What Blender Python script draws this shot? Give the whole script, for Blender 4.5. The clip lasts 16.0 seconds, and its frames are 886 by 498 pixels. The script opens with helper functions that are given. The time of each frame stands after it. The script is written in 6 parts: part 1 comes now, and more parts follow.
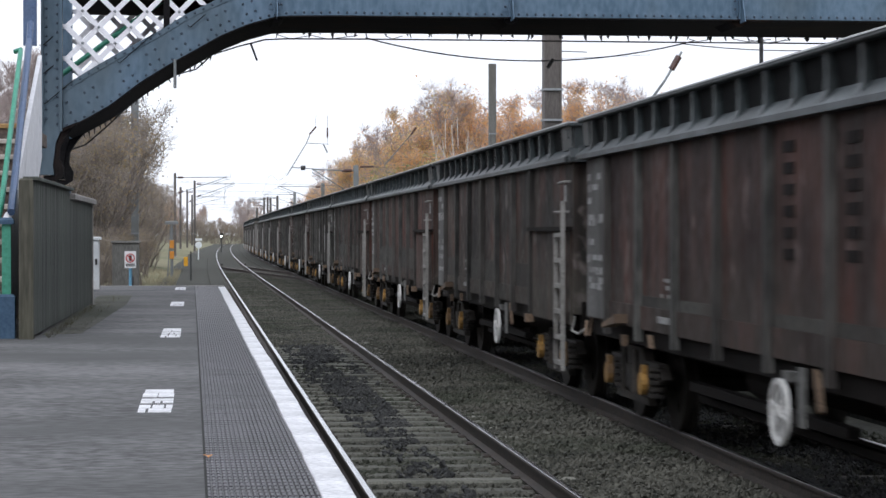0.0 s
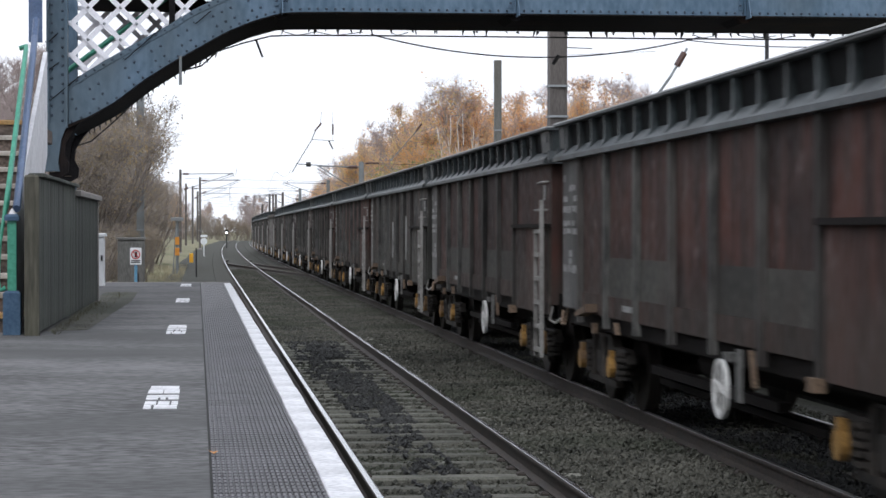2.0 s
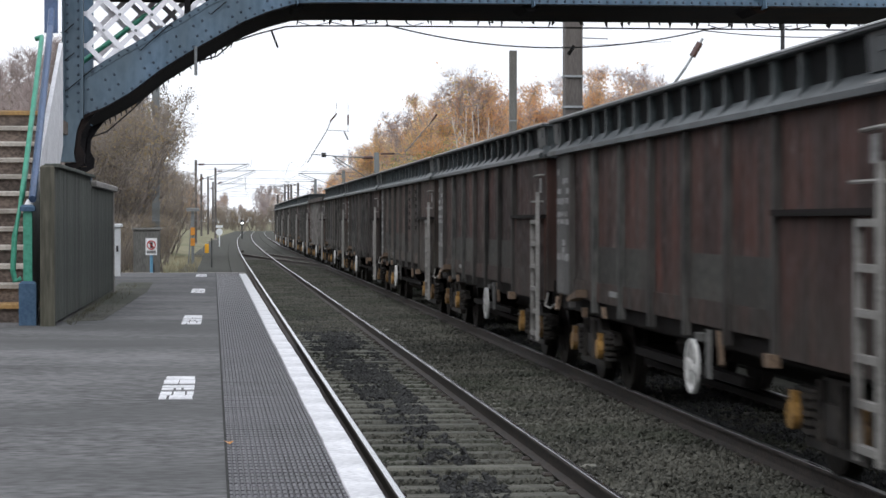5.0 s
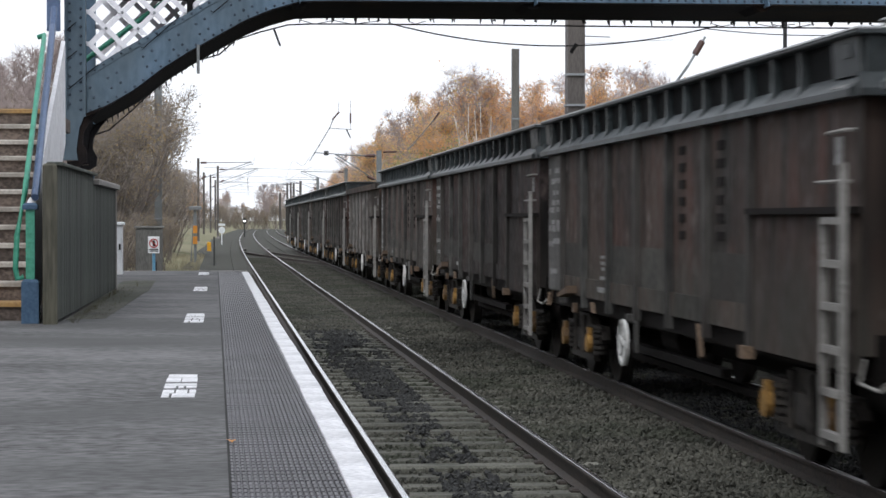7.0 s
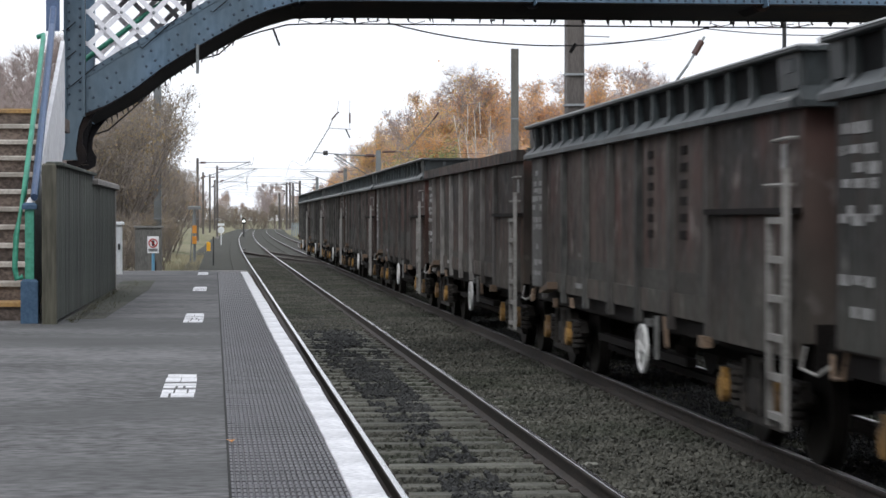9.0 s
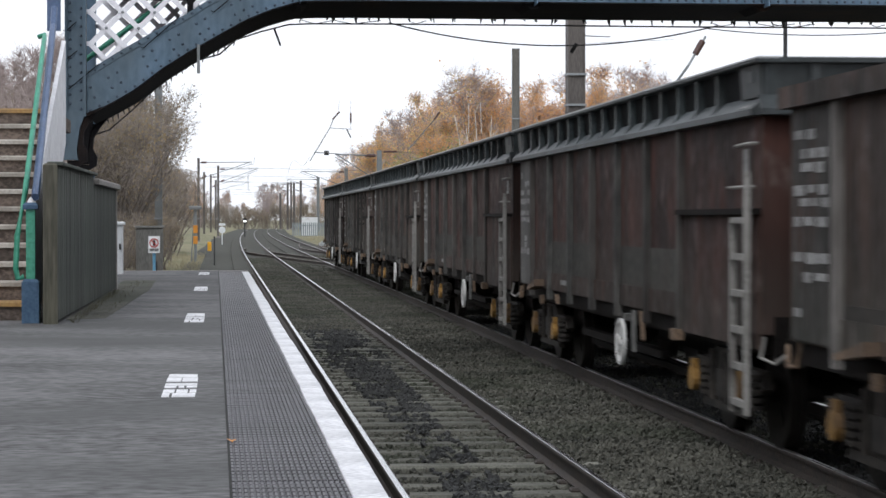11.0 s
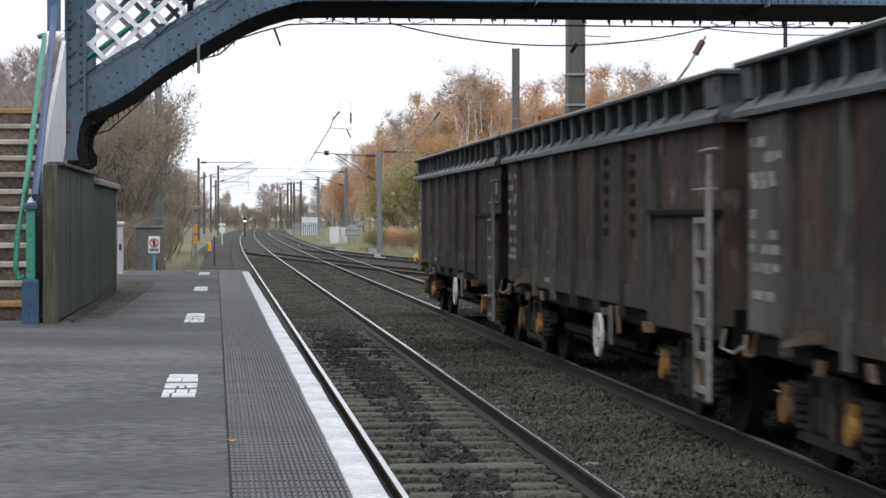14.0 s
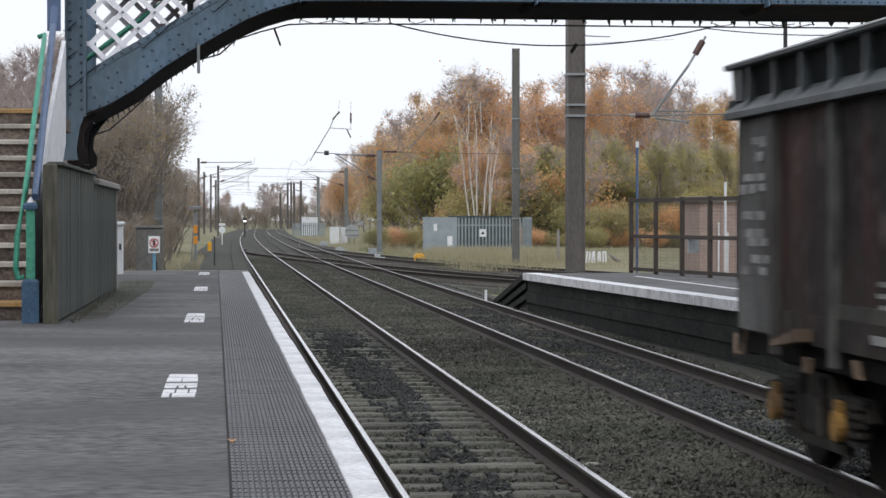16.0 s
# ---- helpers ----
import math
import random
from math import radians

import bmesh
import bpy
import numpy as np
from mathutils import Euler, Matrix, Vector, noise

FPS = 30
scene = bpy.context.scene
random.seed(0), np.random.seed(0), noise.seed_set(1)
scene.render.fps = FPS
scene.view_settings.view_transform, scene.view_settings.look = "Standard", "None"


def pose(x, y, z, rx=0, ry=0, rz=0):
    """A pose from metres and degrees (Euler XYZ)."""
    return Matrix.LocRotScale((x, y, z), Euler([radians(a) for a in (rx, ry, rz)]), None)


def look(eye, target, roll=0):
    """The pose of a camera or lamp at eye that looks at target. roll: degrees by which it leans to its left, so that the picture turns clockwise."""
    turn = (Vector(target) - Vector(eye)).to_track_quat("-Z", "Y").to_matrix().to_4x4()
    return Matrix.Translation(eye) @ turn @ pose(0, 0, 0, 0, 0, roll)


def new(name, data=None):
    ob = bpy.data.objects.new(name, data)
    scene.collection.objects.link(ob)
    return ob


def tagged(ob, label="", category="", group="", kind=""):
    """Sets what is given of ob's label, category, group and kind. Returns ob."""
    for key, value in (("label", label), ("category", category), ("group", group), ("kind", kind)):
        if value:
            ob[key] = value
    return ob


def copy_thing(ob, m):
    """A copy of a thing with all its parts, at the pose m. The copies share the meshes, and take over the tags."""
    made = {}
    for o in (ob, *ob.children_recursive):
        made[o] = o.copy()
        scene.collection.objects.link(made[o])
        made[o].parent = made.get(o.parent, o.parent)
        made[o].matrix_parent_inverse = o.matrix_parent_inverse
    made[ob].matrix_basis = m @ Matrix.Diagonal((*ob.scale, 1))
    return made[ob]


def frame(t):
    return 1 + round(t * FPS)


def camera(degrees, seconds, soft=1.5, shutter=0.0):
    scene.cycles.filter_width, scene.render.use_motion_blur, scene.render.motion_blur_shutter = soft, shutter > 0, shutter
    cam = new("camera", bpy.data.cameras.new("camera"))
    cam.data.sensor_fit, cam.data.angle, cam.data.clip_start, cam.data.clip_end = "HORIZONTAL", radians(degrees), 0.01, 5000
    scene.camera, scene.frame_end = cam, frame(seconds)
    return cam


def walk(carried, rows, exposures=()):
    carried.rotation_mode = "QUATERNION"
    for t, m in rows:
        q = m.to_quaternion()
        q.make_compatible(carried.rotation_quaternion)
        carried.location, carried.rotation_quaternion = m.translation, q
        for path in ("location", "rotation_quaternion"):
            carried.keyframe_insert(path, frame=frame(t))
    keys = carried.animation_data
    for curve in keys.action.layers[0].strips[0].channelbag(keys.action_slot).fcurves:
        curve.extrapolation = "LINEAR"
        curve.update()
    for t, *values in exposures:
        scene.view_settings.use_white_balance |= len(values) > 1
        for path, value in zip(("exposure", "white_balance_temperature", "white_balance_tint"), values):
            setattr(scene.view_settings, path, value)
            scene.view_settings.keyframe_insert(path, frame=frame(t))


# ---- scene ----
# ---------------------------------------------------------------- camera
# x across the line, y along it, z up; z = 0 is the top of the rails.
EYE = Vector((0.0, 0.0, 1.905))
FOCAL = 4000.0
cam = camera(2 * math.degrees(math.atan(784.0 / FOCAL)), 16.0, soft=1.5, shutter=0.45)
PLAT = 1.055

# slow settling of the tripod head: seconds, pan and tilt in thousandths of a focal length
SETTLE = [(0.0, 108.7, 6.6), (0.5, 108.7, 7.0), (1.0, 107.6, 7.0), (1.5, 107.3, 7.5), (2.0, 106.3, 8.15),
          (2.5, 106.1, 8.3), (3.0, 105.1, 8.6), (3.5, 104.35, 9.3), (4.0, 102.4, 10.5), (4.5, 100.7, 11.6),
          (5.2, 99.1, 12.6), (6.0, 98.3, 13.4), (6.5, 98.2, 13.5), (7.0, 98.4, 13.15), (7.5, 98.75, 12.9), (8.0, 99.0, 12.9),
          (8.5, 98.75, 13.1), (9.0, 98.7, 13.2), (10.2, 98.4, 13.25), (11.5, 98.25, 13.25), (13.5, 98.25, 13.25), (16.0, 98.25, 13.25)]
rows = []
for t, pan, tilt in SETTLE:
    a = math.atan(pan / 1000.0)
    aim = Vector((math.sin(a), math.cos(a), -tilt / 1000.0))
    rows.append((t, look(EYE, EYE + aim * 50)))
walk(cam, rows, [(0.0, 0.22, 6000, 12), (7.0, 0.2, 6150, 11), (12.5, 0.17, 6150, 11), (14.5, 0.11, 6150, 11), (16.0, 0.04, 6150, 11)])

# ---------------------------------------------------------------- light: bright overcast November sky
world = bpy.data.worlds.new("overcast")
scene.world = world
world.use_nodes = True
wn, wl = world.node_tree.nodes, world.node_tree.links
wn.clear()
sky = wn.new("ShaderNodeTexSky")
sky.sky_type, sky.sun_disc = "NISHITA", False
sky.sun_elevation, sky.sun_rotation = radians(28), radians(200)
dull = wn.new("ShaderNodeHueSaturation")
dull.inputs["Saturation"].default_value = 0.12
dull.inputs["Value"].default_value = 0.03
cloud = wn.new("ShaderNodeMixRGB")
cloud.blend_type, cloud.inputs["Fac"].default_value = "MIX", 0.82
cloud.inputs[2].default_value = (0.97, 0.98, 1.0, 1)
back = wn.new("ShaderNodeBackground")
back.inputs["Strength"].default_value = 1.16
wout = wn.new("ShaderNodeOutputWorld")
wl.new(sky.outputs[0], dull.inputs["Color"])
wl.new(dull.outputs[0], cloud.inputs[1])
wl.new(cloud.outputs[0], back.inputs["Color"])
wl.new(back.outputs[0], wout.inputs["Surface"])
sun = new("sun", bpy.data.lights.new("sun", "SUN"))
sun.data.energy, sun.data.angle, sun.data.color = 0.9, radians(25), (1.0, 0.97, 0.93)
sun.matrix_world = look((0, 0, 60), (20, 55, 0))


# ---------------------------------------------------------------- materials
def surface(name, a, b, scale=3.0, rough=0.8, metal=0.0, bump=0.3, grain=40.0, dirt=None, dirt_amount=0.45,
            rand=0.0, stretch=(1, 1, 1), spec=0.4, hue=0.0, dist=0.01, w=0.55, lo=0.39, hi=0.61):
    """Two colours mottled at a large and a fine scale, an optional layer of dirt, fine relief."""
    m = bpy.data.materials.new(name)
    m.use_nodes = True
    n, l = m.node_tree.nodes, m.node_tree.links
    bsdf = n["Principled BSDF"]
    bsdf.inputs["Metallic"].default_value = metal
    bsdf.inputs["Specular IOR Level"].default_value = spec
    tc = n.new("ShaderNodeTexCoord")
    mp = n.new("ShaderNodeMapping")
    mp.inputs["Scale"].default_value = stretch
    l.new(tc.outputs["Object"], mp.inputs["Vector"])
    big, fine = n.new("ShaderNodeTexNoise"), n.new("ShaderNodeTexNoise")
    big.inputs["Scale"].default_value, big.inputs["Detail"].default_value = scale, 6.0
    fine.inputs["Scale"].default_value, fine.inputs["Detail"].default_value = grain, 4.0
    for t in (big, fine):
        l.new(mp.outputs[0], t.inputs["Vector"])
    add = n.new("ShaderNodeMath")
    add.operation, add.inputs[1].default_value = "MULTIPLY_ADD", w
    l.new(fine.outputs[0], add.inputs[0])
    sub = n.new("ShaderNodeMath")
    sub.operation, sub.inputs[1].default_value = "MULTIPLY", 1 - w
    l.new(big.outputs[0], sub.inputs[0])
    l.new(sub.outputs[0], add.inputs[2])
    ramp = n.new("ShaderNodeValToRGB")
    ramp.color_ramp.elements[0].position, ramp.color_ramp.elements[1].position = lo, hi
    ramp.color_ramp.elements[0].color, ramp.color_ramp.elements[1].color = (*a, 1), (*b, 1)
    l.new(add.outputs[0], ramp.inputs[0])
    col = ramp.outputs[0]
    if dirt:
        d = n.new("ShaderNodeTexNoise")
        d.inputs["Scale"].default_value, d.inputs["Detail"].default_value = scale * 0.45, 8.0
        l.new(mp.outputs[0], d.inputs["Vector"])
        dr = n.new("ShaderNodeValToRGB")
        dr.color_ramp.elements[0].position, dr.color_ramp.elements[1].position = 1 - dirt_amount - 0.12, 1 - dirt_amount + 0.12
        l.new(d.outputs[0], dr.inputs[0])
        mix = n.new("ShaderNodeMixRGB")
        mix.inputs[2].default_value = (*dirt, 1)
        l.new(dr.outputs[0], mix.inputs[0])
        l.new(col, mix.inputs[1])
        col = mix.outputs[0]
    if rand or hue:
        info = n.new("ShaderNodeObjectInfo")
        hs = n.new("ShaderNodeHueSaturation")
        r1 = n.new("ShaderNodeMapRange")
        r1.inputs["To Min"].default_value, r1.inputs["To Max"].default_value = 1 - rand, 1 + rand
        l.new(info.outputs["Random"], r1.inputs[0])
        l.new(r1.outputs[0], hs.inputs["Value"])
        if hue:
            w = n.new("ShaderNodeTexWhiteNoise")
            w.noise_dimensions = "1D"
            l.new(info.outputs["Random"], w.inputs["W"])
            r2 = n.new("ShaderNodeMapRange")
            r2.inputs["To Min"].default_value, r2.inputs["To Max"].default_value = 0.5 - hue, 0.5 + hue
            l.new(w.outputs["Value"], r2.inputs[0])
            l.new(r2.outputs[0], hs.inputs["Hue"])
        l.new(col, hs.inputs["Color"])
        col = hs.outputs[0]
    l.new(col, bsdf.inputs["Base Color"])
    rr = n.new("ShaderNodeMapRange")
    rr.inputs["To Min"].default_value, rr.inputs["To Max"].default_value = max(0.05, rough - 0.12), min(1.0, rough + 0.12)
    l.new(big.outputs[0], rr.inputs[0])
    l.new(rr.outputs[0], bsdf.inputs["Roughness"])
    if bump:
        bp = n.new("ShaderNodeBump")
        bp.inputs["Strength"].default_value, bp.inputs["Distance"].default_value = bump, dist
        l.new(add.outputs[0], bp.inputs["Height"])
        l.new(bp.outputs[0], bsdf.inputs["Normal"])
    return m


def leafy(name, cols, rough=0.7):
    """Leaves: each loose leaf takes one of several colours, each tree leans its own way."""
    m = bpy.data.materials.new(name)
    m.use_nodes = True
    n, l = m.node_tree.nodes, m.node_tree.links
    bsdf = n["Principled BSDF"]
    geo, info = n.new("ShaderNodeNewGeometry"), n.new("ShaderNodeObjectInfo")
    mul = n.new("ShaderNodeMath")
    mul.operation, mul.inputs[1].default_value = "MULTIPLY_ADD", 0.35
    off = n.new("ShaderNodeMath")
    off.operation, off.inputs[1].default_value = "MULTIPLY", 0.65
    l.new(geo.outputs["Random Per Island"], mul.inputs[0])
    l.new(info.outputs["Random"], off.inputs[0])
    l.new(off.outputs[0], mul.inputs[2])
    ramp = n.new("ShaderNodeValToRGB")
    for i, c in enumerate(cols):
        e = ramp.color_ramp.elements[i] if i < 2 else ramp.color_ramp.elements.new(1.0)
        e.position, e.color = i / (len(cols) - 1), (*c, 1)
    l.new(mul.outputs[0], ramp.inputs[0])
    l.new(ramp.outputs[0], bsdf.inputs["Base Color"])
    bsdf.inputs["Roughness"].default_value = rough
    bsdf.inputs["Specular IOR Level"].default_value = 0.2
    tr = n.new("ShaderNodeBsdfTranslucent")
    l.new(ramp.outputs[0], tr.inputs["Color"])
    mix = n.new("ShaderNodeMixShader")
    mix.inputs[0].default_value = 0.5
    l.new(bsdf.outputs[0], mix.inputs[1])
    l.new(tr.outputs[0], mix.inputs[2])
    l.new(mix.outputs[0], n["Material Output"].inputs[0])
    return m


M = {}
M["asphalt"] = surface("platform asphalt", (0.046, 0.046, 0.046), (0.178, 0.177, 0.178), 1.4, 0.85, bump=0.5, grain=24, dirt=(0.07, 0.071, 0.07), dirt_amount=0.4, stretch=(0.6, 1, 1), w=0.55, lo=0.39, hi=0.62)
M["paver"] = surface("dark block paving", (0.011, 0.010, 0.012), (0.078, 0.073, 0.083), 3, 0.42, rand=0.4, grain=40, bump=0.4)
M["joint"] = surface("paving joint", (0.010, 0.011, 0.010), (0.026, 0.026, 0.024), 8, 0.95)
M["white_paint"] = surface("worn white paint", (0.62, 0.62, 0.64), (0.82, 0.82, 0.84), 6, 0.6, bump=0.2, grain=50, dirt=(0.40, 0.39, 0.40), dirt_amount=0.28)
M["white_line"] = surface("white line", (0.46, 0.46, 0.48), (0.80, 0.80, 0.82), 4, 0.6, bump=0.25, grain=36, dirt=(0.40, 0.40, 0.41), dirt_amount=0.34, w=0.5, lo=0.36, hi=0.56)
M["blue_paint"] = surface("blue grey bridge paint", (0.064, 0.116, 0.172), (0.125, 0.19, 0.262), 1.6, 0.5, bump=0.25, grain=14, dirt=(0.075, 0.10, 0.112), dirt_amount=0.4, stretch=(1, 1, 0.45))
M["rivet"] = surface("worn blue rivet paint", (0.035, 0.05, 0.07), (0.075, 0.10, 0.14), 8, 0.5, bump=0.1)
# near-black: the shade beneath the bridge is put into this colour
M["soffit"] = surface("shade-dark bridge soffit", (0.006, 0.006, 0.007), (0.02, 0.019, 0.02), 3, 0.85, dirt=(0.03, 0.019, 0.014), dirt_amount=0.35, spec=0.08)
M["lattice_white"] = surface("white lattice paint", (0.74, 0.74, 0.78), (0.86, 0.86, 0.9), 4, 0.5, bump=0.15, dirt=(0.52, 0.52, 0.56), dirt_amount=0.25)
M["green_paint"] = surface("green paint", (0.05, 0.26, 0.17), (0.09, 0.36, 0.25), 6, 0.4, bump=0.1, dirt=(0.08, 0.2, 0.16), dirt_amount=0.3)
M["rail_blue"] = surface("blue rail paint", (0.06, 0.095, 0.18), (0.10, 0.15, 0.26), 5, 0.45, bump=0.1, dirt=(0.12, 0.15, 0.22), dirt_amount=0.3)
M["newel_blue"] = surface("blue post paint", (0.04, 0.085, 0.15), (0.07, 0.13, 0.21), 8, 0.5, bump=0.15)
M["board"] = surface("weathered fence boards", (0.034, 0.041, 0.035), (0.15, 0.155, 0.135), 2.2, 0.85, bump=0.5, grain=22, rand=0.28, stretch=(1, 0.8, 0.12), dirt=(0.03, 0.04, 0.028), dirt_amount=0.45, w=0.4)
M["post_wood"] = surface("weathered timber post", (0.050, 0.049, 0.037), (0.125, 0.118, 0.09), 3, 0.85, bump=0.5, grain=30, stretch=(1, 1, 0.12), dirt=(0.035, 0.042, 0.024), dirt_amount=0.4)
M["cap_wood"] = surface("pale timber capping", (0.2, 0.19, 0.18), (0.32, 0.3, 0.28), 3, 0.8, grain=30, stretch=(1, 0.2, 1))
M["step"] = surface("stained stair concrete", (0.065, 0.05, 0.042), (0.22, 0.175, 0.145), 3, 0.85, bump=0.5, grain=25, dirt=(0.035, 0.029, 0.026), dirt_amount=0.42, stretch=(1, 1, 1.5))
M["nosing"] = surface("pale step nosing", (0.34, 0.31, 0.27), (0.52, 0.49, 0.44), 5, 0.75, bump=0.3, dirt=(0.22, 0.2, 0.17), dirt_amount=0.4)
M["ochre"] = surface("ochre edge paint", (0.32, 0.19, 0.07), (0.45, 0.28, 0.10), 6, 0.7, dirt=(0.2, 0.15, 0.09), dirt_amount=0.35)
M["rail_side"] = surface("rusty rail steel", (0.028, 0.024, 0.021), (0.066, 0.053, 0.044), 5, 0.75, metal=0.2, bump=0.3)
M["rail_head"] = surface("polished rail head", (0.5, 0.5, 0.52), (0.72, 0.72, 0.74), 2, 0.2, metal=1.0, bump=0.0, stretch=(8, 0.2, 1))
M["rail_dull"] = surface("brown dull rail head", (0.10, 0.075, 0.06), (0.2, 0.16, 0.13), 2, 0.45, metal=0.6, bump=0.1)
M["rail_dim"] = surface("lightly worn rail head", (0.28, 0.27, 0.27), (0.42, 0.41, 0.41), 2, 0.3, metal=0.95, bump=0.0, stretch=(8, 0.2, 1))
M["sleeper"] = surface("concrete sleeper", (0.095, 0.095, 0.079), (0.20, 0.197, 0.165), 5, 0.9, bump=0.5, grain=50, rand=0.25, dirt=(0.05, 0.052, 0.042), dirt_amount=0.42)
M["timber"] = surface("old timber sleeper", (0.055, 0.05, 0.044), (0.14, 0.125, 0.11), 4, 0.9, bump=0.6, grain=30, rand=0.3, stretch=(0.3, 1, 1))
M["ballast"] = surface("ballast bed", (0.024, 0.0245, 0.020), (0.084, 0.083, 0.069), 1.2, 0.95, bump=1.0, grain=16, dirt=(0.046, 0.049, 0.036), dirt_amount=0.42, dist=0.05)
M["stone"] = surface("ballast stone", (0.030, 0.031, 0.025), (0.125, 0.122, 0.100), 0.9, 0.95, bump=0.3, grain=22, dirt=(0.045, 0.052, 0.034), dirt_amount=0.4)
M["stone_dark"] = surface("oily and train-shaded ballast stone", (0.02, 0.021, 0.021), (0.06, 0.06, 0.058), 0.8, 0.8, bump=0.3, grain=22)
M["grass"] = surface("rough autumn grass", (0.15, 0.135, 0.075), (0.27, 0.245, 0.15), 0.25, 0.95, bump=0.8, grain=4, dirt=(0.11, 0.13, 0.06), dirt_amount=0.42, dist=0.1)
M["straw"] = surface("dry grass blades", (0.26, 0.23, 0.14), (0.42, 0.38, 0.25), 1, 0.9, bump=0)
M["green_weed"] = surface("weeds and moss", (0.06, 0.062, 0.035), (0.13, 0.125, 0.07), 6, 0.95, bump=0.4)
M["green_grass"] = surface("faded green grass", (0.13, 0.15, 0.07), (0.25, 0.26, 0.13), 2, 0.95, bump=0.0)
M["steel_grey"] = surface("galvanised steel", (0.24, 0.26, 0.27), (0.36, 0.38, 0.39), 3, 0.55, metal=0.35, bump=0.1, dirt=(0.2, 0.2, 0.19), dirt_amount=0.35)
M["mast"] = surface("weathered mast steel", (0.17, 0.185, 0.19), (0.26, 0.275, 0.28), 2, 0.6, metal=0.3, bump=0.15, dirt=(0.15, 0.13, 0.11), dirt_amount=0.35)
M["mast_dull"] = surface("dull mast steel", (0.105, 0.105, 0.097), (0.185, 0.183, 0.17), 2, 0.6, metal=0.15, bump=0.15, dirt=(0.11, 0.095, 0.08), dirt_amount=0.4, stretch=(1, 1, 0.25))
M["post_brown"] = surface("brown grey steel post", (0.085, 0.075, 0.068), (0.135, 0.12, 0.11), 2, 0.6, bump=0.15, stretch=(1, 1, 0.2))
M["palisade"] = surface("grey palisade steel", (0.20, 0.235, 0.25), (0.30, 0.34, 0.355), 2, 0.6, rand=0.12, bump=0.1)
M["cabinet_grey"] = surface("grey cabinet paint", (0.3, 0.33, 0.34), (0.42, 0.45, 0.46), 2, 0.55, bump=0.1, dirt=(0.25, 0.25, 0.24), dirt_amount=0.3)
M["cabinet_white"] = surface("white cabinet paint", (0.66, 0.68, 0.69), (0.8, 0.82, 0.83), 2, 0.5, bump=0.1, dirt=(0.5, 0.5, 0.48), dirt_amount=0.3)
M["cabinet_green"] = surface("grey green cabinet paint", (0.13, 0.19, 0.17), (0.2, 0.26, 0.24), 2, 0.55, bump=0.1)
M["hut_green"] = surface("dark hut paint", (0.035, 0.045, 0.045), (0.075, 0.09, 0.09), 2, 0.6, bump=0.1, dirt=(0.09, 0.1, 0.1), dirt_amount=0.3)
M["yellow"] = surface("yellow plastic", (0.75, 0.36, 0.02), (0.85, 0.46, 0.04), 4, 0.5, bump=0.1)
M["orange"] = surface("orange paint", (0.55, 0.22, 0.03), (0.7, 0.3, 0.05), 4, 0.55, bump=0.1)
M["red"] = surface("sign red", (0.42, 0.03, 0.03), (0.5, 0.05, 0.04), 4, 0.5, bump=0.0)
M["black"] = surface("black plastic", (0.015, 0.015, 0.016), (0.035, 0.035, 0.036), 6, 0.6, bump=0.1)
M["wire"] = surface("dark wire", (0.03, 0.03, 0.032), (0.06, 0.06, 0.06), 6, 0.6, bump=0.0)
M["porcelain"] = surface("brown insulator", (0.06, 0.03, 0.028), (0.11, 0.06, 0.05), 6, 0.3, bump=0.0)
M["light_blue"] = surface("light blue post paint", (0.12, 0.3, 0.45), (0.18, 0.38, 0.55), 5, 0.5, bump=0.0)
M["dark_wall"] = surface("sooty platform wall", (0.012, 0.014, 0.013), (0.046, 0.048, 0.044), 1.6, 0.85, rand=0.25, bump=0.6, grain=14, dirt=(0.07, 0.072, 0.066), dirt_amount=0.3, spec=0.2)
M["mesh_fence"] = surface("dark brown fence frame", (0.04, 0.033, 0.028), (0.075, 0.06, 0.05), 4, 0.7, bump=0.3)
M["brick_far"] = surface("weathered brick wall", (0.30, 0.22, 0.19), (0.42, 0.32, 0.28), 2, 0.9, bump=0.2)
M["bark"] = surface("tree bark", (0.14, 0.12, 0.105), (0.26, 0.225, 0.195), 4, 0.9, bump=0.4)
M["twig"] = surface("bare twigs", (0.33, 0.27, 0.26), (0.48, 0.41, 0.39), 2, 0.9, bump=0.0)
M["twig_brown"] = surface("brown bare twigs", (0.215, 0.185, 0.16), (0.38, 0.33, 0.285), 2, 0.9, bump=0.0)
M["birch_white"] = surface("white birch bark", (0.50, 0.46, 0.42), (0.72, 0.68, 0.62), 3, 0.8, bump=0.2, dirt=(0.2, 0.17, 0.14), dirt_amount=0.35)
M["birch"] = surface("birch bark", (0.32, 0.28, 0.24), (0.55, 0.5, 0.45), 3, 0.8, bump=0.2, dirt=(0.08, 0.07, 0.06), dirt_amount=0.35)
M["leaf_autumn"] = leafy("autumn birch leaves", [(0.70, 0.40, 0.29), (0.80, 0.45, 0.20), (0.78, 0.52, 0.23), (0.66, 0.46, 0.36), (0.82, 0.48, 0.21), (0.64, 0.55, 0.25), (0.76, 0.42, 0.24)])
M["leaf_brown"] = leafy("brown hedge leaves", [(0.24, 0.21, 0.16), (0.34, 0.28, 0.19), (0.42, 0.31, 0.18), (0.25, 0.25, 0.16)])
M["leaf_olive"] = leafy("olive yellow leaves", [(0.50, 0.46, 0.22), (0.64, 0.52, 0.22), (0.40, 0.44, 0.19), (0.58, 0.44, 0.28), (0.50, 0.52, 0.2)])
M["leaf_green"] = leafy("greenish shrub leaves", [(0.30, 0.30, 0.15), (0.42, 0.40, 0.17), (0.52, 0.42, 0.2), (0.24, 0.28, 0.14), (0.56, 0.38, 0.2)])
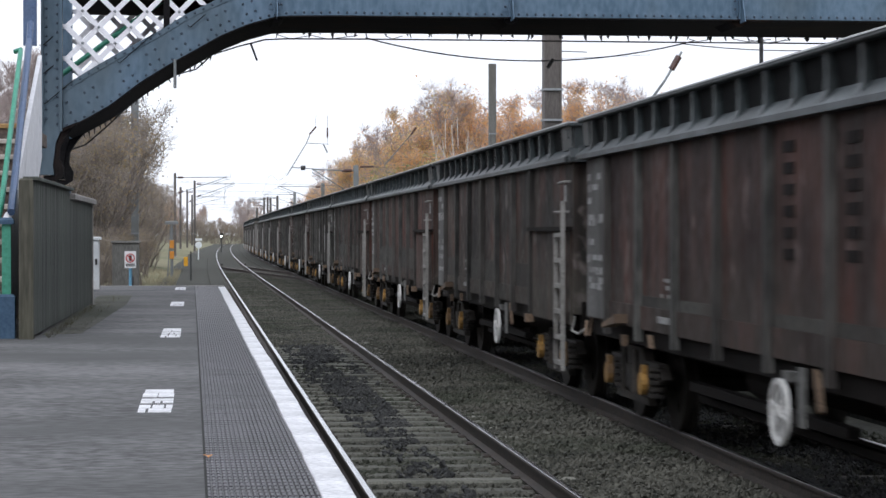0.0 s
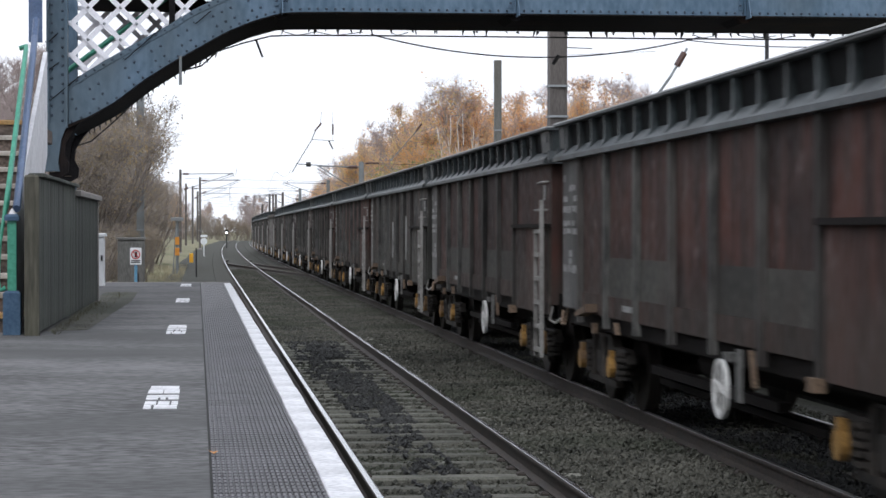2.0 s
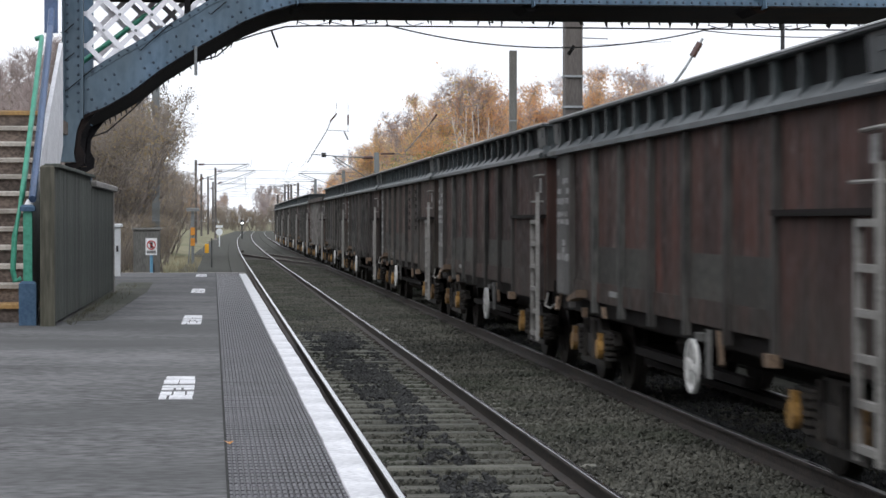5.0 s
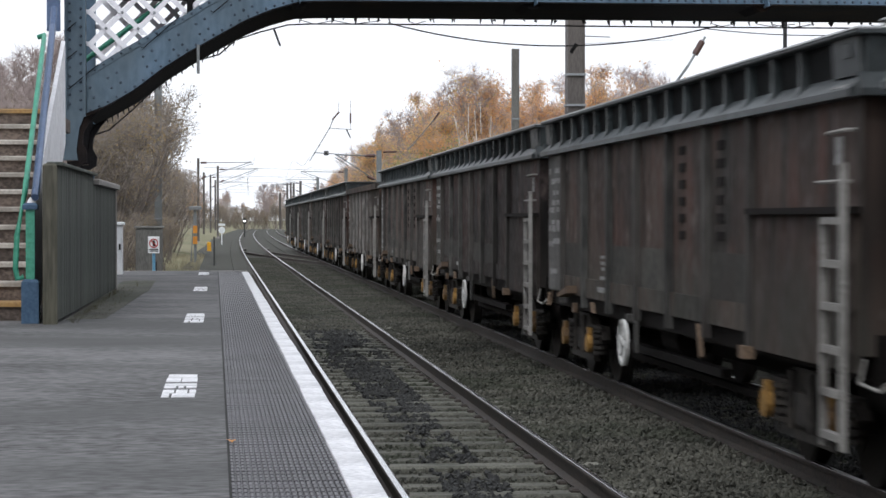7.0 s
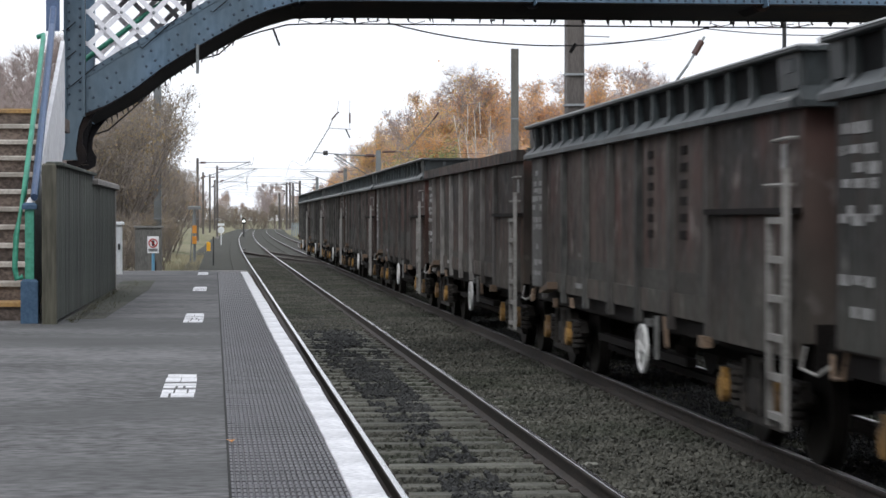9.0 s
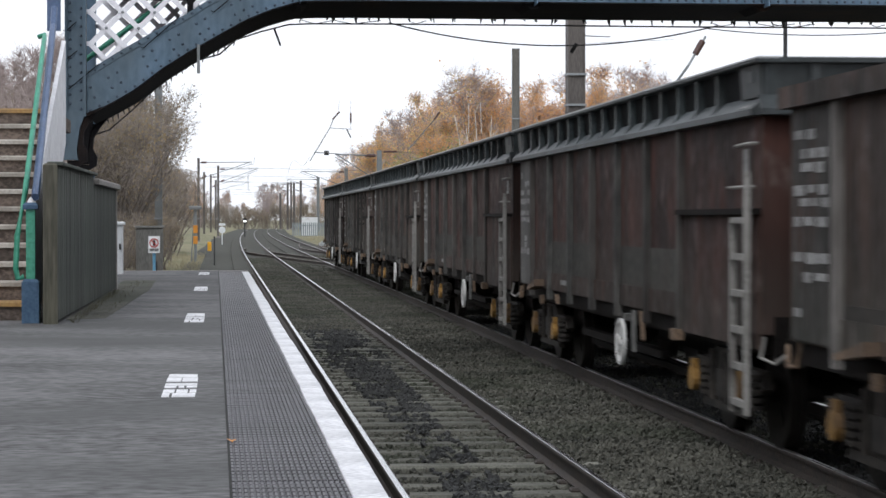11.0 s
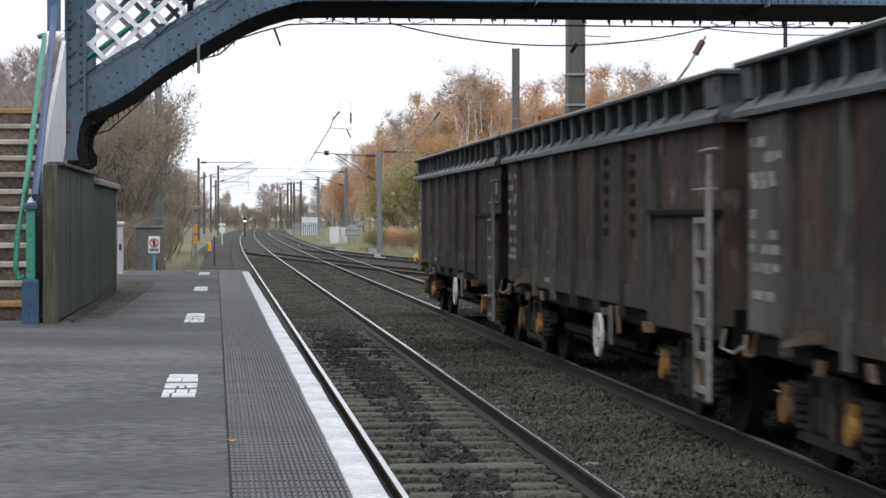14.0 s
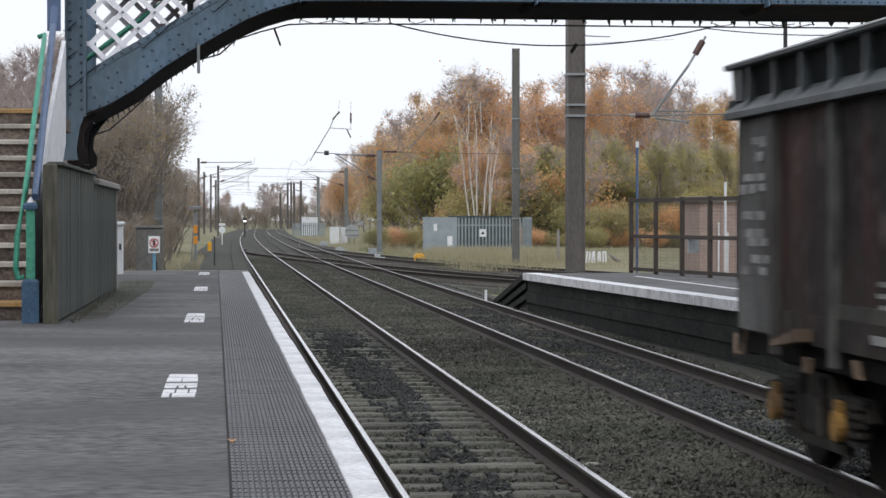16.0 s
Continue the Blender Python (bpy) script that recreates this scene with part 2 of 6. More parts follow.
# wagon paints
def wagon_paint(name, deep, base, rust, dust, rubbed):
    """Old wagon paint: blotches, runs of rust and soot, rubbed scars, and a ragged band of road dust low down."""
    m = bpy.data.materials.new(name)
    m.use_nodes = True
    n, l = m.node_tree.nodes, m.node_tree.links
    bsdf = n["Principled BSDF"]
    bsdf.inputs["Specular IOR Level"].default_value = 0.18
    tc, info = n.new("ShaderNodeTexCoord"), n.new("ShaderNodeObjectInfo")
    shift = n.new("ShaderNodeVectorMath")
    shift.operation = "ADD"
    far = n.new("ShaderNodeMath")
    far.operation, far.inputs[1].default_value = "MULTIPLY", 90.0
    l.new(info.outputs["Random"], far.inputs[0])
    l.new(tc.outputs["Object"], shift.inputs[0])
    l.new(far.outputs[0], shift.inputs[1])

    def cloud_of(scale, stretch, lo, hi, detail=6.0):
        mp = n.new("ShaderNodeMapping")
        mp.inputs["Scale"].default_value = stretch
        l.new(shift.outputs[0], mp.inputs["Vector"])
        t = n.new("ShaderNodeTexNoise")
        t.inputs["Scale"].default_value, t.inputs["Detail"].default_value = scale, detail
        l.new(mp.outputs[0], t.inputs["Vector"])
        r = n.new("ShaderNodeMapRange")
        r.inputs["From Min"].default_value, r.inputs["From Max"].default_value = lo, hi
        l.new(t.outputs[0], r.inputs[0])
        return r.outputs[0]

    def over(col, tint, fac):
        mix = n.new("ShaderNodeMixRGB")
        if isinstance(col, tuple):
            mix.inputs[1].default_value = (*col, 1)
        else:
            l.new(col, mix.inputs[1])
        mix.inputs[2].default_value = (*tint, 1)
        l.new(fac, mix.inputs[0])
        return mix.outputs[0]

    col = over(base, deep, cloud_of(0.9, (1, 1, 0.6), 0.38, 0.62))
    col = over(col, rust, cloud_of(1.7, (1, 1, 0.5), 0.50, 0.68))
    col = over(col, deep, cloud_of(5.5, (1, 1, 0.07), 0.47, 0.66))
    col = over(col, dust, cloud_of(8.0, (1, 1, 0.05), 0.56, 0.78))
    col = over(col, rubbed, cloud_of(3.2, (1, 1, 0.7), 0.61, 0.72, 9.0))
    # the band of dust: strongest along the foot of the side, with an uneven upper limit
    sep = n.new("ShaderNodeSeparateXYZ")
    l.new(tc.outputs["Object"], sep.inputs[0])
    up = n.new("ShaderNodeMath")
    up.operation, up.inputs[1].default_value = "MULTIPLY_ADD", 0.9
    l.new(cloud_of(1.1, (1, 1, 0.3), 0.2, 0.8), up.inputs[0])
    l.new(sep.outputs["Z"], up.inputs[2])
    band = n.new("ShaderNodeMapRange")
    band.inputs["From Min"].default_value, band.inputs["From Max"].default_value = 2.15, 1.6
    band.inputs["To Min"].default_value, band.inputs["To Max"].default_value = 0.0, 0.5
    l.new(up.outputs[0], band.inputs[0])
    col = over(col, dust, band.outputs[0])
    hs = n.new("ShaderNodeHueSaturation")
    rr = n.new("ShaderNodeMapRange")
    rr.inputs["To Min"].default_value, rr.inputs["To Max"].default_value = 0.82, 1.2
    l.new(info.outputs["Random"], rr.inputs[0])
    l.new(rr.outputs[0], hs.inputs["Value"])
    l.new(col, hs.inputs["Color"])
    l.new(hs.outputs[0], bsdf.inputs["Base Color"])
    ro = n.new("ShaderNodeMapRange")
    ro.inputs["To Min"].default_value, ro.inputs["To Max"].default_value = 0.5, 0.85
    grain = cloud_of(14.0, (1, 1, 0.4), 0.3, 0.7)
    l.new(grain, ro.inputs[0])
    l.new(ro.outputs[0], bsdf.inputs["Roughness"])
    bp = n.new("ShaderNodeBump")
    bp.inputs["Strength"].default_value, bp.inputs["Distance"].default_value = 0.35, 0.012
    l.new(cloud_of(2.6, (1, 1, 0.5), 0.2, 0.8), bp.inputs["Height"])
    l.new(bp.outputs[0], bsdf.inputs["Normal"])
    return m


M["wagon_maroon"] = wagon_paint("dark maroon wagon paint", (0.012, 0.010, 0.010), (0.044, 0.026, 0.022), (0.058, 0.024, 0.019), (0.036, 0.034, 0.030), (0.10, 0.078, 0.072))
M["wagon_mauve"] = wagon_paint("faded mauve brown wagon paint", (0.034, 0.031, 0.028), (0.115, 0.084, 0.072), (0.105, 0.056, 0.048), (0.094, 0.093, 0.080), (0.23, 0.20, 0.185))
M["wagon_brown"] = wagon_paint("dirty brown wagon paint", (0.022, 0.020, 0.018), (0.078, 0.054, 0.044), (0.085, 0.044, 0.034), (0.074, 0.073, 0.062), (0.17, 0.145, 0.135))
M["wagon_red"] = wagon_paint("rust red wagon paint", (0.026, 0.017, 0.015), (0.080, 0.043, 0.035), (0.098, 0.042, 0.032), (0.062, 0.058, 0.050), (0.15, 0.115, 0.105))
M["wagon_grey"] = wagon_paint("sooty grey wagon paint", (0.017, 0.018, 0.017), (0.058, 0.054, 0.049), (0.066, 0.044, 0.036), (0.075, 0.076, 0.066), (0.15, 0.145, 0.135))
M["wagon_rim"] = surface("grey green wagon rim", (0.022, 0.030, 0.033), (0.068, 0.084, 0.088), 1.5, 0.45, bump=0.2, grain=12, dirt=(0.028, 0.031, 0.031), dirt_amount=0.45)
# paler than the rim: dust, plus sky light on the slope put into colour
M["wagon_ledge"] = surface("dusty sky-lit sloping wagon ledge", (0.036, 0.045, 0.049), (0.115, 0.132, 0.138), 1.3, 0.45, bump=0.2, grain=12, dirt=(0.03, 0.034, 0.035), dirt_amount=0.45)
M["wagon_pale"] = surface("pale worn wagon panel", (0.07, 0.07, 0.067), (0.22, 0.22, 0.21), 1.8, 0.65, bump=0.2, dirt=(0.042, 0.04, 0.036), dirt_amount=0.53, stretch=(1, 1, 0.5))
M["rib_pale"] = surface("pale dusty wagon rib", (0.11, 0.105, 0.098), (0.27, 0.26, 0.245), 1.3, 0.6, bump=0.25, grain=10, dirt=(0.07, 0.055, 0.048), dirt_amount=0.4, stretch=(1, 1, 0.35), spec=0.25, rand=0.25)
# dusty ribs, made darker overall to carry the shade on their sides
M["wagon_rib"] = surface("dusty wagon rib", (0.026, 0.027, 0.026), (0.105, 0.103, 0.095), 1.3, 0.6, bump=0.25, grain=10, dirt=(0.036, 0.029, 0.026), dirt_amount=0.45, stretch=(1, 1, 0.35), spec=0.25, rand=0.35)
M["wagon_patch"] = surface("dull grey repair plate", (0.040, 0.039, 0.035), (0.088, 0.085, 0.075), 1.5, 0.7, bump=0.2, grain=12, dirt=(0.045, 0.035, 0.03), dirt_amount=0.4, rand=0.25, spec=0.2)
# black panel: shade between the fins and under the capping is painted in
M["rim_shade"] = surface("shade-black inner rim", (0.005, 0.0055, 0.006), (0.014, 0.015, 0.015), 2, 0.8, bump=0.2, spec=0.08)
# pale strip: the sky glint along the rim top is painted as colour
M["wagon_edge"] = surface("sky-bright steel edge", (0.26, 0.265, 0.27), (0.5, 0.505, 0.51), 2, 0.4, metal=0.1, bump=0.1, dirt=(0.15, 0.15, 0.15), dirt_amount=0.3)
M["faded_mark"] = surface("faded pale stencil", (0.18, 0.18, 0.176), (0.40, 0.40, 0.39), 6, 0.7, bump=0.1, dirt=(0.09, 0.085, 0.08), dirt_amount=0.4)
# darkened so the colour carries the shade beneath the wagons
M["under"] = surface("shade-darkened black underframe", (0.007, 0.0065, 0.006), (0.018, 0.015, 0.014), 3, 0.7, bump=0.3, spec=0.08)
M["bogie"] = surface("dusty bogie casting", (0.014, 0.013, 0.012), (0.062, 0.054, 0.046), 3, 0.65, bump=0.3, grain=14, dirt=(0.02, 0.018, 0.017), dirt_amount=0.45, spec=0.3)
M["axle_yellow"] = surface("dirty yellow axle cap", (0.22, 0.12, 0.03), (0.42, 0.24, 0.06), 6, 0.6, bump=0.1, dirt=(0.14, 0.085, 0.04), dirt_amount=0.45)
M["ladder"] = surface("dusty ladder steel", (0.2, 0.195, 0.18), (0.34, 0.33, 0.31), 4, 0.65, bump=0.15, dirt=(0.13, 0.12, 0.11), dirt_amount=0.35)
M["tan"] = surface("rusty tan bracket", (0.10, 0.068, 0.045), (0.22, 0.155, 0.105), 5, 0.75, bump=0.2, dirt=(0.1, 0.07, 0.05), dirt_amount=0.35)
M["brake_white"] = surface("white handbrake wheel", (0.55, 0.55, 0.53), (0.72, 0.72, 0.7), 6, 0.5, bump=0.1, dirt=(0.4, 0.39, 0.36), dirt_amount=0.3)
M["wheel"] = surface("worn wheel steel", (0.02, 0.018, 0.017), (0.05, 0.045, 0.04), 4, 0.55, metal=0.4, bump=0.2, spec=0.08)


# ---------------------------------------------------------------- mesh tools
class Mesh:
    """Gathers corners and faces of one part."""

    def __init__(self):
        self.v, self.f = [], []

    def add(self, verts, faces):
        o = len(self.v)
        self.v.extend(verts)
        self.f.extend([tuple(i + o for i in face) for face in faces])
        return self

    def box(self, x0, y0, z0, x1, y1, z1):
        return self.add([(x0, y0, z0), (x1, y0, z0), (x1, y1, z0), (x0, y1, z0), (x0, y0, z1), (x1, y0, z1), (x1, y1, z1), (x0, y1, z1)],
                        [(3, 2, 1, 0), (4, 5, 6, 7), (0, 1, 5, 4), (1, 2, 6, 5), (2, 3, 7, 6), (3, 0, 4, 7)])

    def block(self, x0, y0, z0, x1, y1, z1, c=0.01):
        """A box with chamfered upper edges and corners."""
        self.add([(x0, y0, z0), (x1, y0, z0), (x1, y1, z0), (x0, y1, z0), (x0, y0, z1 - c), (x1, y0, z1 - c), (x1, y1, z1 - c), (x0, y1, z1 - c),
                  (x0 + c, y0 + c, z1), (x1 - c, y0 + c, z1), (x1 - c, y1 - c, z1), (x0 + c, y1 - c, z1)],
                 [(3, 2, 1, 0), (0, 1, 5, 4), (1, 2, 6, 5), (2, 3, 7, 6), (3, 0, 4, 7), (4, 5, 9, 8), (5, 6, 10, 9), (6, 7, 11, 10), (7, 4, 8, 11), (8, 9, 10, 11)])
        return self

    def prism(self, outline, axis, a, b):
        """An outline in the plane across axis, drawn out from a to b."""
        def put(p, q, w):
            return (w, p, q) if axis == "x" else (p, w, q) if axis == "y" else (p, q, w)
        n = len(outline)
        vs = [put(p, q, a) for p, q in outline] + [put(p, q, b) for p, q in outline]
        fs = [tuple(range(n)), tuple(range(2 * n - 1, n - 1, -1))]
        fs += [(i, n + i, n + (i + 1) % n, (i + 1) % n) for i in range(n)]
        return self.add(vs, fs)

    def tube(self, pts, r, n=8, r2=None):
        """A round bar along pts."""
        pts = [Vector(p) for p in pts]
        k, rings = len(pts), []
        for i, p in enumerate(pts):
            d = (pts[min(i + 1, k - 1)] - pts[max(i - 1, 0)]).normalized()
            u = d.cross(Vector((0, 0, 1)) if abs(d.z) < 0.9 else Vector((1, 0, 0))).normalized()
            w = d.cross(u)
            rad = r if r2 is None else r + (r2 - r) * i / max(1, k - 1)
            rings.append([p + (u * math.cos(6.28319 * j / n) + w * math.sin(6.28319 * j / n)) * rad for j in range(n)])
        vs = [tuple(q) for ring in rings for q in ring]
        fs = [(i * n + j, i * n + (j + 1) % n, (i + 1) * n + (j + 1) % n, (i + 1) * n + j) for i in range(k - 1) for j in range(n)]
        fs += [tuple(range(n - 1, -1, -1)), tuple(range((k - 1) * n, k * n))]
        return self.add(vs, fs)

    def disc(self, c, axis, r, half, n=20, inner=0.0):
        """A thick disc, or ring, about an axis."""
        ax = {"x": 0, "y": 1, "z": 2}[axis]
        o1, o2 = [i for i in range(3) if i != ax]
        def at(rad, ang, s):
            q = list(c)
            q[ax] += s
            q[o1] += rad * math.cos(ang)
            q[o2] += rad * math.sin(ang)
            return tuple(q)
        ang = [6.28319 * i / n for i in range(n)]
        if not inner:
            vs = [at(r, a, -half) for a in ang] + [at(r, a, half) for a in ang]
            return self.add(vs, [tuple(range(n)), tuple(range(2 * n - 1, n - 1, -1))] + [(i, n + i, n + (i + 1) % n, (i + 1) % n) for i in range(n)])
        vs = [at(rad, a, s) for rad, s in ((r, -half), (r, half), (inner, half), (inner, -half)) for a in ang]
        return self.add(vs, [(k * n + i, ((k + 1) % 4) * n + i, ((k + 1) % 4) * n + (i + 1) % n, k * n + (i + 1) % n) for k in range(4) for i in range(n)])

    def sweep(self, section, path):
        """A section (across, up) carried along path points (x, y, z), with flat ends."""
        n, k, vs = len(section), len(path), []
        for i, p in enumerate(path):
            a, b = Vector(path[max(i - 1, 0)]), Vector(path[min(i + 1, k - 1)])
            d = b - a
            side = Vector((d.y, -d.x, 0)).normalized()
            vs += [(p[0] + side.x * s, p[1] + side.y * s, p[2] + h) for s, h in section]
        fs = [(i * n + j, i * n + (j + 1) % n, (i + 1) * n + (j + 1) % n, (i + 1) * n + j) for i in range(k - 1) for j in range(n)]
        fs += [tuple(range(n - 1, -1, -1)), tuple(range((k - 1) * n, k * n))]
        return self.add(vs, fs)

    def data(self, name, material, smooth=False):
        me = bpy.data.meshes.new(name)
        me.from_pydata(self.v, [], self.f)
        me.materials.append(material)
        bm = bmesh.new()
        bm.from_mesh(me)
        if len(bm.faces) < 60000:
            bmesh.ops.recalc_face_normals(bm, faces=bm.faces)
        bm.to_mesh(me)
        bm.free()
        if smooth:
            me.polygons.foreach_set("use_smooth", [True] * len(me.polygons))
        return me


def part(name, mesh, material, parent, label="", smooth=False):
    ob = new(name, mesh.data(name, material, smooth))
    ob.parent = parent
    return tagged(ob, label)


def thing(name, mesh, material, label, category, group="", kind="", smooth=False):
    return tagged(new(name, mesh.data(name, material, smooth)), label, category, group, kind)


def holder(name, at, label, category, group="", kind=""):
    ob = new(name)
    ob.location = at
    ob.empty_display_size = 0.2
    return tagged(ob, label, category, group, kind)


def pieces(name, mesh, parent, places):
    """Alike pieces on one mesh, children of parent; places are (x, y, z, turn about z)."""
    for x, y, z, a in places:
        ob = new(name, mesh)
        ob.parent = parent
        ob.location, ob.rotation_euler = (x, y, z), (0, 0, a)


rng = random.Random(7)
CURVE = 3.8e-5


def bend(y):
    """How far the line has swung to the right at y."""
    return CURVE * max(0.0, y - 95.0) ** 2


def heading(y):
    return -math.atan(2 * CURVE * max(0.0, y - 95.0))


L1, R1, L2, R2 = 1.263, 2.768, 4.65, 6.155
T1, T2 = (L1 + R1) / 2, (L2 + R2) / 2
# ---------------------------------------------------------------- ground, tracks
def ground_z(x, y):
    """Level of the land beside the line."""
    z = -0.42
    if x > 9.5:
        z += min(0.5, (x - 9.5) * 0.08) * min(1, max(0, (y - 40) / 30))
    if x < -0.6 and y > 50:
        z += 0.35 * min(1, (-0.6 - x) / 2)
    return z + 0.06 * noise.noise((x * 0.2, y * 0.2, 0))


def make_ground():
    xs = [-900, -300, -120, -60, -30, -18, -10, -6, -4, -3, -2, -1.2, -0.4, 0.1, 0.6, 8.0, 8.8, 9.6, 10.5, 12, 14, 17, 20, 25, 30, 40, 60, 90, 150, 320, 900]
    ys = [-500, -300, -200, -60, -20, 0] + [5 * i for i in range(1, 30)] + [150 + 15 * i for i in range(1, 21)] + [520, 640, 800, 1100, 1500, 2200, 3000]
    m = Mesh()
    vs = [(x + bend(min(y, 450)), y, ground_z(x, y) if abs(x) < 100 else -0.4) for y in ys for x in xs]
    n = len(xs)
    m.add(vs, [(j * n + i, j * n + i + 1, (j + 1) * n + i + 1, (j + 1) * n + i) for j in range(len(ys) - 1) for i in range(n - 1)])
    return thing("ground", m, M["grass"], "rough autumn grass and weeds beside the railway", "ground", kind="structure", smooth=True)


make_ground()


def line(x, y0, y1, z=0.0):
    """Points along the line at offset x."""
    ys, y = [], y0
    while y < y1:
        ys.append(y)
        y += 4 if y < 95 else 8
    return [(x + bend(q), q, z) for q in ys + [y1]]


bed = Mesh()
bed.sweep([(-7.2, -0.5), (-6.8, -0.24), (3.9, -0.24), (4.6, -0.5)], line((T1 + T2) / 2, -330, 480))
BED = thing("ballast_bed", bed, M["ballast"], "grey brown stone ballast under both tracks", "ballast", kind="structure")

RAIL = [(-0.07, -0.159), (0.07, -0.159), (0.07, -0.148), (0.012, -0.125), (0.010, -0.045), (0.034, -0.034), (0.035, -0.014), (0.029, -0.005), (-0.029, -0.005), (-0.035, -0.014), (-0.034, -0.034), (-0.010, -0.045), (-0.012, -0.125), (-0.07, -0.148)]
HEAD = [(-0.026, -0.007), (0.026, -0.007), (0.024, -0.002), (0.017, 0.0), (-0.017, 0.0), (-0.024, -0.002)]


def track(name, offsets, y0, y1, head, label):
    t = holder(name, (0, 0, 0), label, "track", kind="structure")
    for x in offsets:
        p = line(x, y0, y1)
        r = part("rail", Mesh().sweep(RAIL, p), M["rail_side"], t)
        part("rail_head", Mesh().sweep(HEAD, p), head, r, "shiny worn running surface")
    return t


TRACK1 = track("track_near", (L1, R1), -320, 470, M["rail_head"], "running line with polished rails on concrete sleepers")
TRACK2 = track("track_far", (L2, R2), -320, 470, M["rail_dim"], "running line with worn rails on half-buried sleepers")

sl = Mesh().block(-1.25, -0.125, -0.36, 1.25, 0.125, -0.165, 0.02)
sl_mesh = sl.data("sleeper", M["sleeper"])
tim = Mesh().block(-1.3, -0.125, -0.36, 1.3, 0.125, -0.175, 0.012)
tim_mesh = tim.data("sleeper", M["timber"])
clip = Mesh()
for s in (-0.7525, 0.7525):
    for o in (-0.105, 0.105):
        clip.block(s + o - 0.035, -0.06, -0.17, s + o + 0.035, 0.06, -0.135, 0.015)
clip_mesh = clip.data("rail_clip", M["rail_side"])
for tr, cx, mesh in ((TRACK1, T1, sl_mesh), (TRACK2, T2, tim_mesh)):
    near = [(cx + bend(y), y, rng.uniform(-0.015, 0.012) + (0 if tr == TRACK1 else -0.012), heading(y) + rng.uniform(-0.012, 0.012)) for y in [13 + 0.65 * i for i in range(-40, 190)]]
    pieces("sleeper", mesh, tr, near)
    pieces("rail_clips", clip_mesh, tr, near[:150])
    far = Mesh()
    for i in range(500):
        y = 13 + 0.65 * (190 + i)
        far.block(cx + bend(y) - 1.25, y - 0.125, -0.36, cx + bend(y) + 1.25, y + 0.125, -0.17, 0.02)
    part("far_sleepers", far, M["sleeper"], tr)["kind"] = "stuff"


for tr, cx, y0 in ((TRACK1, T1, 44), (TRACK2, T2, 58)):
    for a, c in ((-0.68, 0.68), (-1.5, -0.83), (0.83, 1.5)):
        fill = Mesh().sweep([(a, -0.2), (a + 0.04, -0.152), (c - 0.04, -0.152), (c, -0.2)], line(cx, y0, 470))
        part("ballast_fill", fill, M["ballast"], tr, "ballast lying level with the sleepers")["kind"] = "stuff"


def stones(name, regions, material, label, seed, clump=None):
    """Loose ballast stones over patches (x0, x1, y0, y1, count, top, rise)."""
    r = np.random.RandomState(seed)
    base = np.array([(1, 0, 0), (-1, 0, 0), (0, 1, 0), (0, -1, 0), (0, 0, 1), (0, 0, -1)], float)
    faces = np.array([(0, 2, 4), (2, 1, 4), (1, 3, 4), (3, 0, 4), (2, 0, 5), (1, 2, 5), (3, 1, 5), (0, 3, 5)])
    vs, count = [], 0
    for x0, x1, y0, y1, n, top, rise in regions:
        u = r.rand(n)
        y = y0 * (y1 / y0) ** u
        x = x0 + (x1 - x0) * r.rand(n)
        z = top + rise * r.rand(n)
        size = r.uniform(0.018, 0.042, n)
        p = base[None] * size[:, None, None] * r.uniform(0.6, 1.25, (n, 6, 1))
        q = r.normal(size=(n, 4))
        q /= np.linalg.norm(q, axis=1, keepdims=True)
        w, a, b, c = q.T
        rot = np.stack([1 - 2 * (b * b + c * c), 2 * (a * b - c * w), 2 * (a * c + b * w), 2 * (a * b + c * w), 1 - 2 * (a * a + c * c), 2 * (b * c - a * w),
                        2 * (a * c - b * w), 2 * (b * c + a * w), 1 - 2 * (a * a + b * b)], 1).reshape(n, 3, 3)
        p = np.einsum("nij,nkj->nki", rot, p)
        p += np.stack([x, y, z], 1)[:, None]
        if clump is not None:
            keep = np.array([noise.noise((a * 1.6, b * 0.45, seed)) + 0.9 * noise.noise((a * 6, b * 2.2, 9.0)) > clump for a, b in zip(x, y)])
            p = p[keep]
        vs.append(p.reshape(-1, 3))
        count += len(p)
    v = np.concatenate(vs)
    f = (faces[None] + 6 * np.arange(count)[:, None, None]).reshape(-1, 3)
    me = bpy.data.meshes.new(name)
    me.from_pydata(v.tolist(), [], f.tolist())
    me.materials.append(material)
    return tagged(new(name, me), label, "ballast", kind="stuff")


stones("loose_ballast", [(2.85, 4.57, 14, 60, 42000, -0.25, 0.10), (1.36, 2.68, 14, 60, 30000, -0.268, 0.085), (4.74, 6.06, 16, 60, 20000, -0.26, 0.085),
                         (0.75, 1.18, 20, 60, 4000, -0.26, 0.08), (6.36, 7.0, 16, 60, 9000, -0.26, 0.10), (0.6, 7.2, 60, 120, 22000, -0.25, 0.06), (1.36, 2.68, 42, 120, 16000, -0.17, 0.03), (4.74, 6.06, 54, 130, 15000, -0.175, 0.035), (2.85, 4.57, 44, 120, 12000, -0.17, 0.03), (0.6, 7.2, 1.0, 14, 9000, -0.26, 0.08)],
       M["stone"], "loose grey brown ballast stones between the rails", 3)
# oily middle of the tracks; far-track stones also add the shade under the train
stones("oily_ballast", [(1.72, 2.2, 14, 27, 3000, -0.21, 0.055), (1.66, 2.3, 24, 48, 5500, -0.205, 0.055), (1.5, 2.5, 31, 42, 3200, -0.205, 0.05), (4.75, 6.05, 15, 52, 17000, -0.215, 0.06)], M["stone_dark"], "dark oily ballast stones, under-train shade added on the far track", 4, -0.12)


